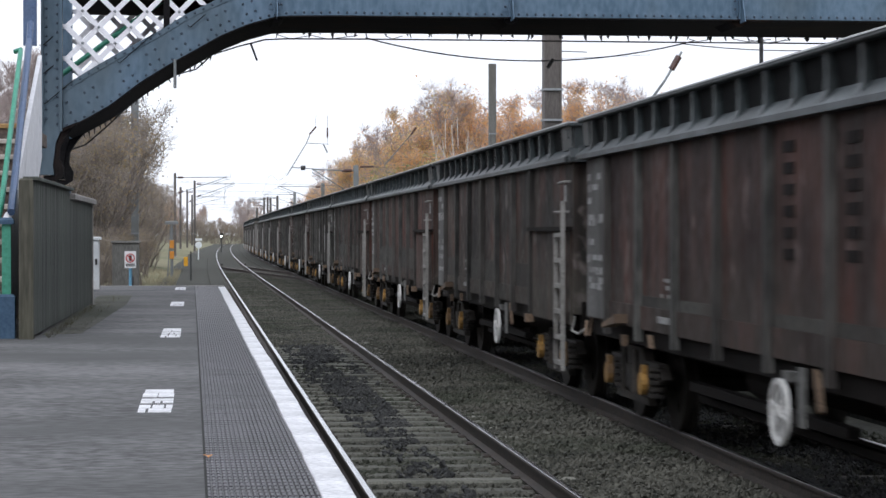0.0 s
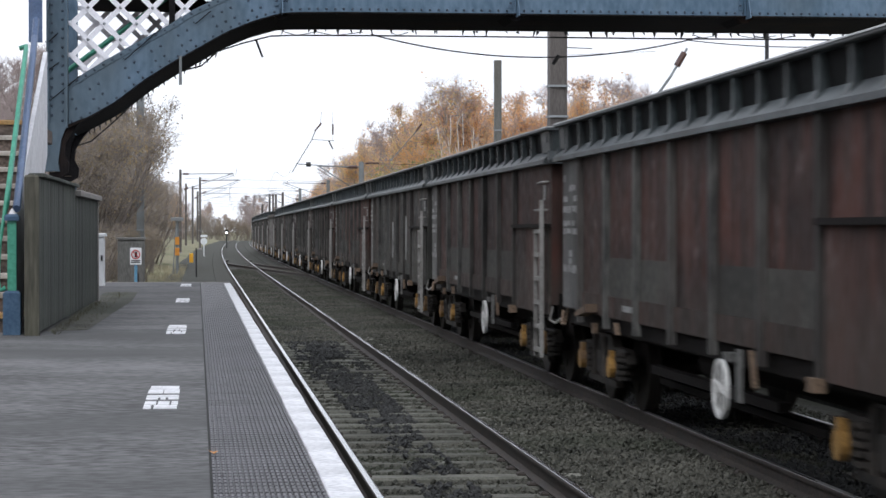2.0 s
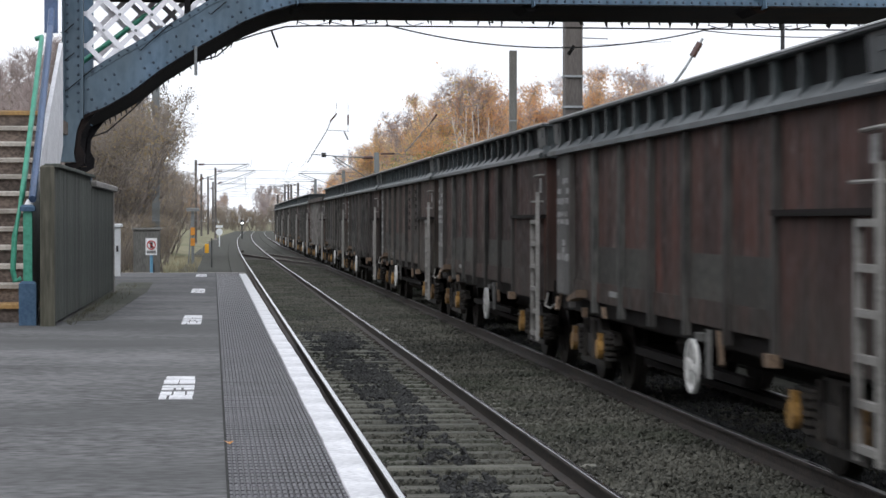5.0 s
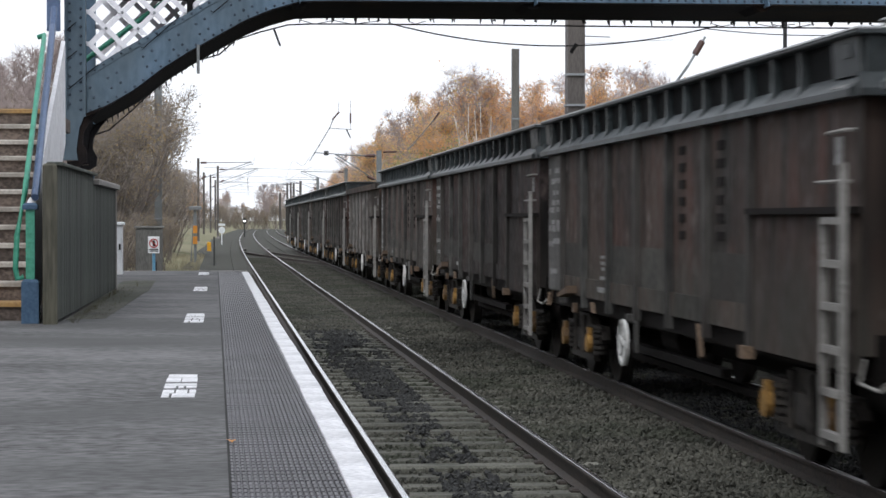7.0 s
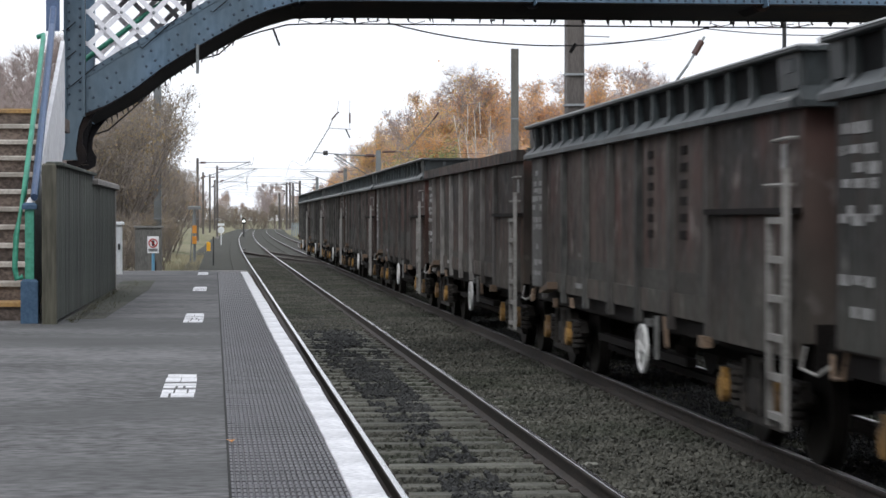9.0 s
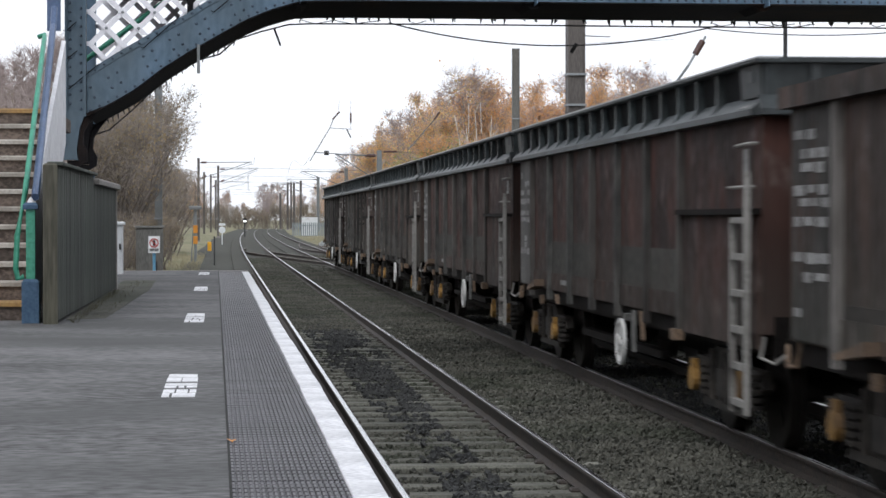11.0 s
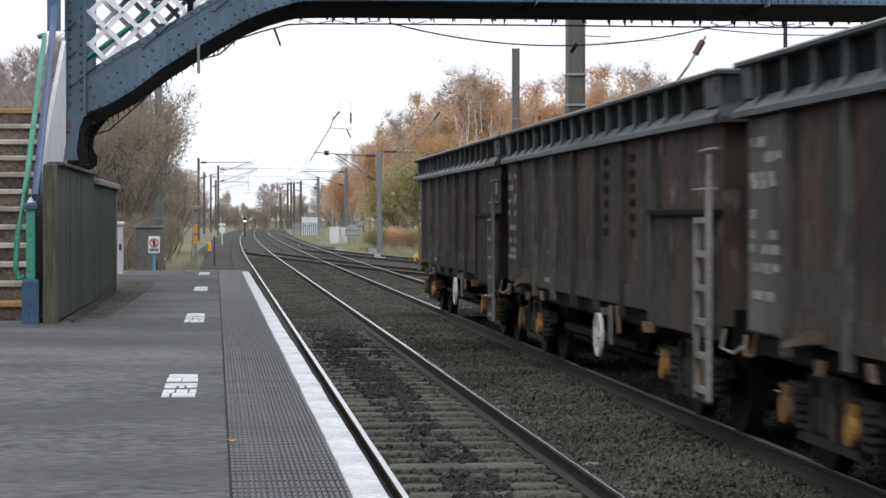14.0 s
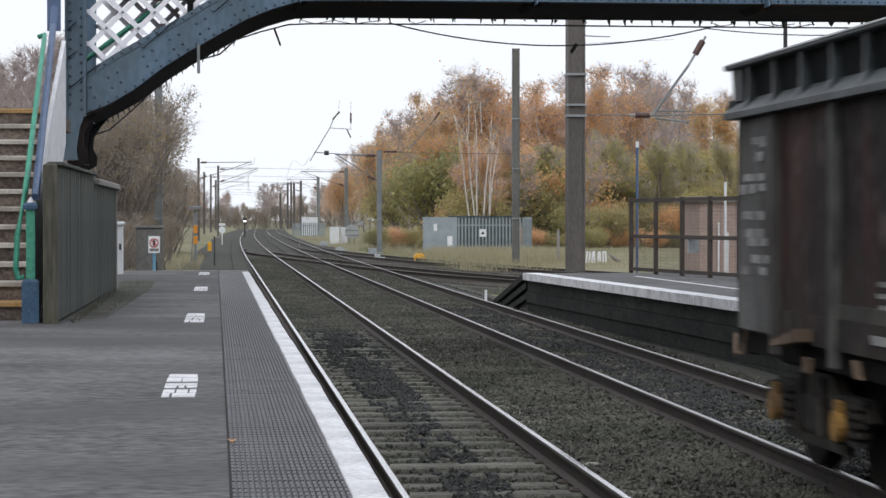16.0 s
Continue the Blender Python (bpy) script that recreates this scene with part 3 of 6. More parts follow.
# diverging tracks of the junction
def branch(name, pts, label):
    """A track along a smooth centre line through pts."""
    t = holder(name, (0, 0, 0), label, "track", kind="structure")
    fine = []
    for i in range(len(pts) - 1):
        p0, p1, p2, p3 = [Vector((*pts[max(0, min(len(pts) - 1, i + k))], 0.0)) for k in (-1, 0, 1, 2)]
        for k in range(8):
            u = k / 8
            fine.append(0.5 * (2 * p1 + (p2 - p0) * u + (2 * p0 - 5 * p1 + 4 * p2 - p3) * u * u + (3 * p1 - p0 - 3 * p2 + p3) * u ** 3))
    fine.append(Vector((*pts[-1], 0.0)))
    for s in (-0.7525, 0.7525):
        path = []
        for i, p in enumerate(fine):
            d = (fine[min(i + 1, len(fine) - 1)] - fine[max(i - 1, 0)]).normalized()
            path.append((p.x + d.y * s, p.y - d.x * s, 0.003))
        r = part("rail", Mesh().sweep(RAIL, path), M["rail_side"], t)
        part("rail_head", Mesh().sweep(HEAD, path), M["rail_dull"], r, "brown dull running surface")
    places, run = [], 0.0
    for a, b in zip(fine, fine[1:]):
        seg = (b - a).length
        while run < seg:
            p = a.lerp(b, run / seg)
            places.append((p.x, p.y, -0.02, math.atan2(b.y - a.y, b.x - a.x) - math.pi / 2))
            run += 0.7
        run -= seg
    pieces("sleeper", tim_mesh, t, places[:280])
    m = Mesh().sweep([(-2.2, -0.46), (-1.9, -0.25), (1.9, -0.25), (2.2, -0.46)], [(p.x, p.y, 0.0) for p in fine])
    part("ballast_shoulder", m, M["ballast"], t)["kind"] = "stuff"
    return t


branch("crossover_track", [(T1 + 0.4, 150), (2.15, 134), (4.4, 108), (7.6, 82), (11.2, 66), (17, 50), (24, 38)], "rusty crossover track branching away from the main line")
branch("siding_track", [(T2 + 1.5, 178), (T2 + 0.7, 145), (8.4, 113), (11.0, 93), (15, 74), (22, 55), (30, 42)], "rusty siding track curving away to the woods")
for x, y in ((8.2, 118.0), (11.5, 139), (7.9, 150), (8.6, 190)):
    pm = Mesh().block(-0.35, -0.25, -0.42, 0.35, 0.25, -0.08, 0.03).block(-0.2, -0.18, -0.08, 0.1, 0.18, 0.06, 0.02)
    p = thing("point_machine", pm, M["cabinet_grey"], "grey point motor box beside the junction", "point machine", "point machines")
    p.location = (x, y, 0)


# ---------------------------------------------------------------- near platform
EDGE, END, SKEW = 0.525, 37.3, 0.0024
def platform_near():
    p = holder("platform_near", (0, 0, 0), "asphalt station platform with white painted edge", "platform", kind="structure")
    m = Mesh().box(-14, -40, -0.45, EDGE - 0.487, END, PLAT)
    part("deck", m, M["asphalt"], p)
    part("edge_course", Mesh().box(EDGE - 0.485, -40, -0.45, EDGE - 0.06, END, PLAT - 0.012), M["joint"], p, "dark bedding under the paving blocks")
    part("wall", Mesh().box(EDGE - 0.06, -40, -0.45, EDGE - 0.055, END, PLAT - 0.06), M["dark_wall"], p)
    # white edging stones
    stone = Mesh().block(-0.06, -0.45, -0.08, 0.05, 0.4485, 0.0, 0.004).data("edging_stone", M["white_line"])
    pieces("edging_stone", stone, p, [(EDGE - 0.055 + rng.uniform(-0.004, 0.003), 5.5 + 0.9 * i, PLAT + 0.004 + rng.uniform(-0.001, 0.001), rng.uniform(-0.004, 0.004)) for i in range(-50, 35)])
    # end coping
    part("end_strip", Mesh().block(-1.9, END, -0.45, EDGE, END + 0.14, PLAT + 0.004, 0.01), M["cap_wood"], p, "pale stone at the platform end")
    p.location.x, p.rotation_euler.z = 0.012, SKEW
    return p


PLATFORM = platform_near()
# rows of small ribbed blocks nearest the eye are parts, the rest is one mesh
row = Mesh()
for k in range(20):
    x0 = -0.185 + k * 0.0186
    row.block(x0, -0.041, -0.03, x0 + 0.0135, 0.041, 0.0, 0.003)
row.box(-0.185, -0.0485, -0.03, 0.185, 0.0485, -0.008)
row_mesh = row.data("paving_row", M["paver"])
pieces("paving_row", row_mesh, PLATFORM, [(EDGE - 0.302, 7.0 + 0.1 * i, PLAT + rng.uniform(-0.001, 0.0005), rng.uniform(-0.002, 0.002)) for i in range(300)])
rest = Mesh()
for i in list(range(-110, 0)) + [300, 301, 302]:
    for k in range(20):
        x0 = EDGE - 0.302 - 0.185 + k * 0.0186
        y0 = 7.0 + 0.1 * i
        rest.block(x0, y0 - 0.041, PLAT - 0.03, x0 + 0.0135, y0 + 0.041, PLAT + rng.uniform(-0.001, 0.0005), 0.003)
part("far_paving", rest, M["paver"], PLATFORM)["kind"] = "stuff"


def platform_marks():
    """Stencilled words along the platform, worn beyond reading: plain bars."""
    bars = [(f0, f1, u0, u1) for f0, f1, cuts in ((0.83, 1.0, (0.03, 0.97)), (0.64, 0.825, (0.0, 0.47, 0.50, 1.0)), (0.47, 0.57, (0.0, 1.0)), (0.37, 0.46, (0.0, 0.36, 0.44, 0.60, 0.68, 1.0)), (0.16, 0.3, (0.0, 0.34, 0.40, 0.74, 0.8, 1.0)), (0.0, 0.15, (0.0, 0.22, 0.3, 0.98)))
            for u0, u1 in zip(cuts[::2], cuts[1::2])]
    for y0, y1 in ((10.84, 12.42), (18.7, 20.45), (26.9, 28.5), (34.6, 36.2)):
        h = holder("platform_marking", (-0.285 - SKEW * (y0 - 11), y0, PLAT), "worn white stencilled marking on the platform asphalt", "marking", "platform markings")
        for f0, f1, u0, u1 in bars:
            part("bar", Mesh().box(0.163 * u0, (y1 - y0) * f0, -0.004, 0.163 * u1, (y1 - y0) * f1 - 0.01, 0.003 + 0.0004 * u0 + 0.0003 * f0), M["white_line"], h)


platform_marks()
# seam between asphalt and paving, and a patch of newer asphalt
part("seam", Mesh().box(EDGE - 0.494, -40, PLAT - 0.01, EDGE - 0.485, END, PLAT + 0.002), M["joint"], PLATFORM)
part("asphalt_patch", Mesh().prism([(-1.27, 19.3), (-0.95, 19.6), (-0.80, 27.5), (-0.83, 31.5), (-1.27, 31.5)], "z", PLAT - 0.01, PLAT + 0.004), M["stone"], PLATFORM, "paler broken asphalt beside the fence")
leaf = thing("fallen_leaf", Mesh().add([(0, 0, 0.004), (0.02, 0.03, 0.012), (0, 0.06, 0.005), (-0.02, 0.03, 0.013), (0, 0, 0), (0, 0.06, 0)], [(0, 1, 2, 3), (4, 1, 0), (5, 2, 1)]), M["orange"], "fallen orange leaf on the platform", "leaf")
leaf.location = (0.04, 8.6, PLAT + 0.002)


# unseen, added to keep low sky light off the train's lower sides
thing("wall_west", Mesh().box(-7.4, -40, -0.4, -7.0, 56, 5.2), M["brick_far"], "unseen added wall that blocks low sky light", "wall", kind="structure")
# unseen too, added to shut off the sky behind the eye
thing("wall_south", Mesh().box(-7.4, -42, -0.4, 0.2, -41.6, 5.2), M["brick_far"], "unseen added wall closing the place behind the eye", "wall", kind="structure")


# ---------------------------------------------------------------- stairs, newel, fence
def stairs():
    s = holder("stairs", (-2.6, 19.2, PLAT), "stained concrete station stairs with pale worn nosings", "stairs", kind="structure")
    rise, going = 0.1605, 0.285
    for i in range(12):
        y = i * going
        m = Mesh().box(-1.0, y, 0 if i == 0 else i * rise - 0.05, 0.98, y + going + 0.02, (i + 1) * rise - 0.045)
        st = part("step", m, M["step"], s)
        part("nosing", Mesh().block(-1.0, y - 0.03, (i + 1) * rise - 0.044, 0.98, y + going, (i + 1) * rise, 0.012), M["ochre"] if i in (0, 11) else M["nosing"], st, "ochre painted nosing" if i in (0, 11) else "pale worn nosing")
    part("landing", Mesh().box(-1.0, 12 * going, 1.78, 0.98, 12 * going + 2.2, 12 * rise - 0.01), M["step"], s)
    part("support", Mesh().box(-0.9, 3.6, -0.0, 0.9, 5.3, 1.85), M["step"], s)
    # white side string and its blue capping rail
    o = [(-0.35, 0.0), (0.1, 0.0), (3.5, 1.6), (3.5, 2.62), (-0.35, 0.92)]
    part("string", Mesh().prism(o, "x", 1.03, 1.07), M["white_paint"], s, "white painted side panel")
    part("capping", Mesh().tube([(1.075, -0.3, 1.03), (0.955, 3.4, 2.755), (0.955, 3.6, 2.95)], 0.033, 8), M["rail_blue"], s, "blue capping rail")
    return s


stairs()


def newel():
    n = holder("newel_post", (-1.545, 18.7, PLAT), "green newel post with blue base and ball cap", "post")
    part("base", Mesh().block(-0.07, -0.07, 0, 0.07, 0.07, 0.36, 0.02), M["newel_blue"], n, "blue painted square base")
    part("shaft", Mesh().block(-0.036, -0.036, 0.36, 0.036, 0.036, 0.94, 0.004), M["green_paint"], n)
    part("cap", Mesh().block(-0.06, -0.06, 0.93, 0.06, 0.06, 0.985, 0.02), M["newel_blue"], n, "blue cap plate")
    part("finial", Mesh().tube([(0, 0, 0.97), (0, 0, 1.0), (0, 0, 1.03)], 0.04, 10, 0.006), M["white_paint"], n, "white pointed finial")
    h = part("handrail", Mesh().tube([(-0.06, 0.05, 0.38), (-0.11, 0.04, 0.36), (-0.125, 0.04, 0.45), (-0.115, 0.06, 0.72), (-0.055, 0.12, 1.07), (-0.138, 3.25, 2.57), (-0.14, 3.32, 2.62), (-0.2, 3.34, 2.60)], 0.024, 10), M["green_paint"], n, "green tubular handrail", True)
    return n


newel()


def fence():
    f = holder("board_fence", (-1.4, 18.5, PLAT), "weathered grey vertical board fence beside the stairs", "fence")
    part("corner_post", Mesh().block(-0.03, -0.03, 0, 0.085, 0.09, 1.30, 0.015), M["post_wood"], f, "pale weathered end post")
    y, i = 0.1, 0
    while y < 8.6:
        w = 0.16
        first = y < 4.5
        m = Mesh().block(0.055 + 0.002 * (i % 3), 0, 0.03, 0.085 + 0.002 * (i % 3), w - 0.001, 1.285 if first else 1.2, 0.001)
        b = part("board", m, M["board"], f)
        b.location.y = y
        y, i = y + w, i + 1
    part("back_rail", Mesh().box(-0.02, 0.1, 0.3, 0.053, 8.6, 0.4).box(-0.02, 0.1, 0.95, 0.053, 8.6, 1.05), M["post_wood"], f)
    part("capping", Mesh().block(0.0, 0.0, 1.286, 0.13, 4.58, 1.315, 0.008), M["board"], f)
    part("capping", Mesh().block(0.0, 4.6, 1.202, 0.14, 8.72, 1.262, 0.012), M["cap_wood"], f, "pale square capping board")
    part("end_post", Mesh().block(-0.04, 8.6, 0, 0.10, 8.72, 1.2, 0.01), M["cap_wood"], f, "pale end post")
    f.rotation_euler.z = -0.008
    return f


fence()


# ---------------------------------------------------------------- footbridge
BY, BW, BZ = 30.0, 2.3, 4.785
BX0, BX1 = -2.03, 13.2


ARCH = [(-1.81, 3.217), (-1.43, 3.41), (-1.13, 3.585), (-0.77, 3.865), (-0.41, 4.095), (-0.05, 4.30), (0.315, 4.51), (0.675, 4.66), (1.035, 4.763), (1.4, 4.785)]
CROWN = [(-1.81, 3.80), (-1.35, 4.095), (-0.915, 4.35), (-0.48, 4.59), (-0.12, 4.82), (0.255, 5.0), (0.675, 5.17), (1.035, 5.27), (1.4, 5.3)]


def along(pts, px):
    for (a, b), (c, d) in zip(pts, pts[1:]):
        if px <= c:
            return b + (d - b) * (max(px, a) - a) / (c - a)
    return pts[-1][1]


def arch(px):
    """Lower edge of the girder, curved near its springing."""
    return along(ARCH, px)


def arch_top(px):
    """Upper edge of the girder plate."""
    return along(CROWN, px)


def strip(m, xs, lo, hi, y0, y1):
    """One plate between two curves over xs."""
    vs, fs, n = [], [], len(xs)
    for x in xs:
        vs += [(x, y0, lo(x)), (x, y0, hi(x)), (x, y1, hi(x)), (x, y1, lo(x))]
    for i in range(n - 1):
        fs += [(4 * i + j, 4 * i + (j + 1) % 4, 4 * i + 4 + (j + 1) % 4, 4 * i + 4 + j) for j in range(4)]
    m.add(vs, fs + [(3, 2, 1, 0), (4 * n - 4, 4 * n - 3, 4 * n - 2, 4 * n - 1)])


def rivets(m, pts, y, r=0.019):
    for x, z in pts:
        ring = [(x + r * math.cos(a * 1.0472), y, z + r * math.sin(a * 1.0472)) for a in range(6)]
        top = [(x + 0.5 * r * math.cos(a * 1.0472), y - 0.016, z + 0.5 * r * math.sin(a * 1.0472)) for a in range(6)]
        m.add(ring + top, [(i, (i + 1) % 6, 6 + (i + 1) % 6, 6 + i) for i in range(6)] + [(6, 7, 8, 9, 10, 11)])


def footbridge():
    b = holder("footbridge", (0, 0, 0), "blue riveted iron footbridge with white lattice sides over the tracks", "footbridge")
    xs = [-1.75 + 0.1 * i for i in range(31)] + [1.3 + 0.5 * i for i in range(1, 24)]
    for k, y in enumerate((BY, BY + BW)):
        g = Mesh()
        strip(g, xs, arch, arch_top, y, y + 0.02)
        gird = part("girder", g, M["blue_paint"], b)
        fl = Mesh()
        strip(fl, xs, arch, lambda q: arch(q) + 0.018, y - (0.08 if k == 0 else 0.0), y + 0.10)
        part("bottom_flange", fl, M["soffit"], gird, "rusting bottom flange, darkened for underside shade")
        for lo, hi in ((lambda q: arch(q) + 0.02, lambda q: arch(q) + 0.10), (lambda q: arch_top(q) - 0.08, arch_top)):
            ang = Mesh()
            strip(ang, xs, lo, hi, y - 0.012, y - 0.001)
            part("angle_iron", ang, M["blue_paint"], gird)
        if k == 0:
            rv = Mesh()
            q = -1.7
            while q < 12.5:
                rivets(rv, [(q, arch(q) + 0.06), (q + 0.06, arch_top(q + 0.06) - 0.04)], y - 0.012)
                if q < 1.2:
                    mid = 0.5 * (arch(q) + arch_top(q))
                    if int(q * 8) % 3:
                        rivets(rv, [(q, mid + 0.06), (q + 0.05, mid - 0.07)], y)
                q += 0.115
            part("rivets", rv, M["rivet"], gird)["kind"] = "stuff"
        top = Mesh().box(-1.75, y - 0.07, 6.38, BX1, y + 0.07, 6.45)
        part("top_rail", top, M["blue_paint"], b)
        # stiffeners along the girder
        for i in range(4):
            x = 1.02 + 3.13 * i
            st = Mesh().box(x - 0.01, y - 0.10, BZ + 0.02, x + 0.01, y - 0.013, 6.38)
            st.box(x - 0.075, y - 0.026, BZ + 0.10, x + 0.075, y - 0.013, 5.22)
            st.prism([(y - 0.32, BZ - 0.03), (y - 0.01, BZ - 0.03), (y - 0.01, 5.2), (y - 0.1, 5.2)], "x", x + 0.018, x + 0.032) if k == 0 else None
            s = part("stiffener", st, M["blue_paint"], b)
            if k == 0:
                rv = Mesh()
                rivets(rv, [(x + e, BZ + 0.16 + 0.11 * j) for e in (-0.05, 0.055) for j in range(5)], y - 0.026)
                part("rivets", rv, M["rivet"], s)["kind"] = "stuff"
                part("bracket", Mesh().prism([(x - 0.12, BZ - 0.002), (x + 0.14, BZ - 0.002), (x + 0.06, BZ - 0.07), (x - 0.02, BZ - 0.075)], "y", y + 0.0, y + 0.9), M["soffit"], s, "bracket under the deck, darkened for shade")
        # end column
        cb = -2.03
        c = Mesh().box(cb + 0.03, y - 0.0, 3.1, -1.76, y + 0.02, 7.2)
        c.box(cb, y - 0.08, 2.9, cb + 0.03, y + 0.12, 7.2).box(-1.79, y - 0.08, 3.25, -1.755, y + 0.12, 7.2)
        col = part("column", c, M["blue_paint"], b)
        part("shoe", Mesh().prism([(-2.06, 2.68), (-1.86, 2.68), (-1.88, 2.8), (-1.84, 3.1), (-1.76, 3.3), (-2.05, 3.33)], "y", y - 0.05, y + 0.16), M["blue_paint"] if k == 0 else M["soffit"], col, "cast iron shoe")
        part("scroll", Mesh().prism([(-1.84, 3.26), (-1.55, 3.38), (-1.7, 3.2), (-1.79, 3.05), (-1.80, 2.9), (-1.74, 2.78), (-1.75, 2.66), (-1.85, 2.6), (-2.0, 2.6), (-2.0, 2.67), (-1.85, 2.67), (-1.875, 2.8), (-1.835, 3.1)], "y", y - 0.02, y + 0.14), M["soffit"], col, "black scroll bracket")
        part("pier", Mesh().box(-2.0, y - 0.05, PLAT, -1.78, y + 0.15, 2.56), M["newel_blue"], col)
        if k == 0:
            rv = Mesh()
            rivets(rv, [(x, 3.3 + 0.12 * j + (0.05 if x > -1.9 else 0)) for x in (-1.965, -1.825) for j in range(30)], y)
            part("rivets", rv, M["rivet"], col)["kind"] = "stuff"
        # lattice of flat bars
        wide, step = 0.068, 0.42
        for lean, oy in ((1, 0.03), (-1, 0.045)):
            u = -4.74 if lean > 0 else -4.97
            while u < BX1 + 2.8:
                m = Mesh()
                # a bar runs from the rail down until it meets the girder's upper edge or the column
                zt, zb = 6.4, None
                q = 6.4
                while q > 3.7:
                    x = u + lean * (6.4 - q)
                    if zb is None and x > -1.74:
                        zt = q if u < -1.74 and lean > 0 else zt
                        zb = q
                    if zb is not None:
                        if x < -1.74 or q < arch_top(x) - 0.02:
                            break
                        zb = q
                    q -= 0.03
                if zb is not None and zt - zb > 0.05 and u < BX1:
                    xa, xb = u + lean * (6.4 - zb), u + lean * (6.4 - zt)
                    h = wide * 0.7
                    m.prism([(xa - h, zb), (xa + h, zb), (xb + h, zt), (xb - h, zt)], "y", y + oy, y + oy + 0.012)
                    part("lattice_bar", m, M["lattice_white"], b)
                u += step
    # thin conduits clipped across the plates, rivets where lattice bars cross
    for (xa, za), (xb, zb) in (((-1.98, 3.61), (-1.59, 3.94)), ((-1.01, 4.15), (-0.54, 4.57)), ((-0.09, 4.63), (0.11, 4.80)), ((-2.02, 4.36), (-1.88, 4.49)), ((-2.03, 3.98), (-1.87, 4.11))):
        part("conduit", Mesh().tube([(xa - 0.03, BY - 0.02, za + 0.02), (xa, BY - 0.03, za), (xb, BY - 0.03, zb)], 0.007, 6), M["soffit"], b, "thin dark conduit")
    rv = Mesh()
    rivets(rv, [(-1.495 + 0.21 * (i + j), 4.415 + 0.21 * (i - j)) for i in range(-8, 30) for j in range(-8, 30) if 4.4 < 4.415 + 0.21 * (i - j) < 6.3 and -1.7 < -1.495 + 0.21 * (i + j) < 4 and 4.415 + 0.21 * (i - j) > arch_top(-1.495 + 0.21 * (i + j)) + 0.03], BY + 0.028, 0.022)
    part("lattice_rivets", rv, M["steel_grey"], b)["kind"] = "stuff"
    # deck with cross beams, coloured dark for the shade below, and clumps of roots
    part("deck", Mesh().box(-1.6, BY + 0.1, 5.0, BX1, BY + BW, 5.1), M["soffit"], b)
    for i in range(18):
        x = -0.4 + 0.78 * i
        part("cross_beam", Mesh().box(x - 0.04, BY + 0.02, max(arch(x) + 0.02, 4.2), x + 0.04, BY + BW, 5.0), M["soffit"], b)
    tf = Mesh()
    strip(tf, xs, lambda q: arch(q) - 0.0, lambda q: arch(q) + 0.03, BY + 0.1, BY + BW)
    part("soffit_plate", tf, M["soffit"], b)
    part("walk_handrail", Mesh().tube([(-1.9, BY + 0.5, 3.95), (0.3, BY + 0.5, 5.6)], 0.035, 8), M["green_paint"], b, "green handrail of the far stair")
    part("end_rail", Mesh().box(-2.24, BY - 0.3, 4.35, -2.07, BY - 0.2, 7.2), M["rail_blue"], b, "blue upright of the stair screen")
    # far end support
    part("far_column", Mesh().box(BX1 - 0.3, BY, 0.5, BX1, BY + BW, 7.2), M["blue_paint"], b)
    return b


footbridge()


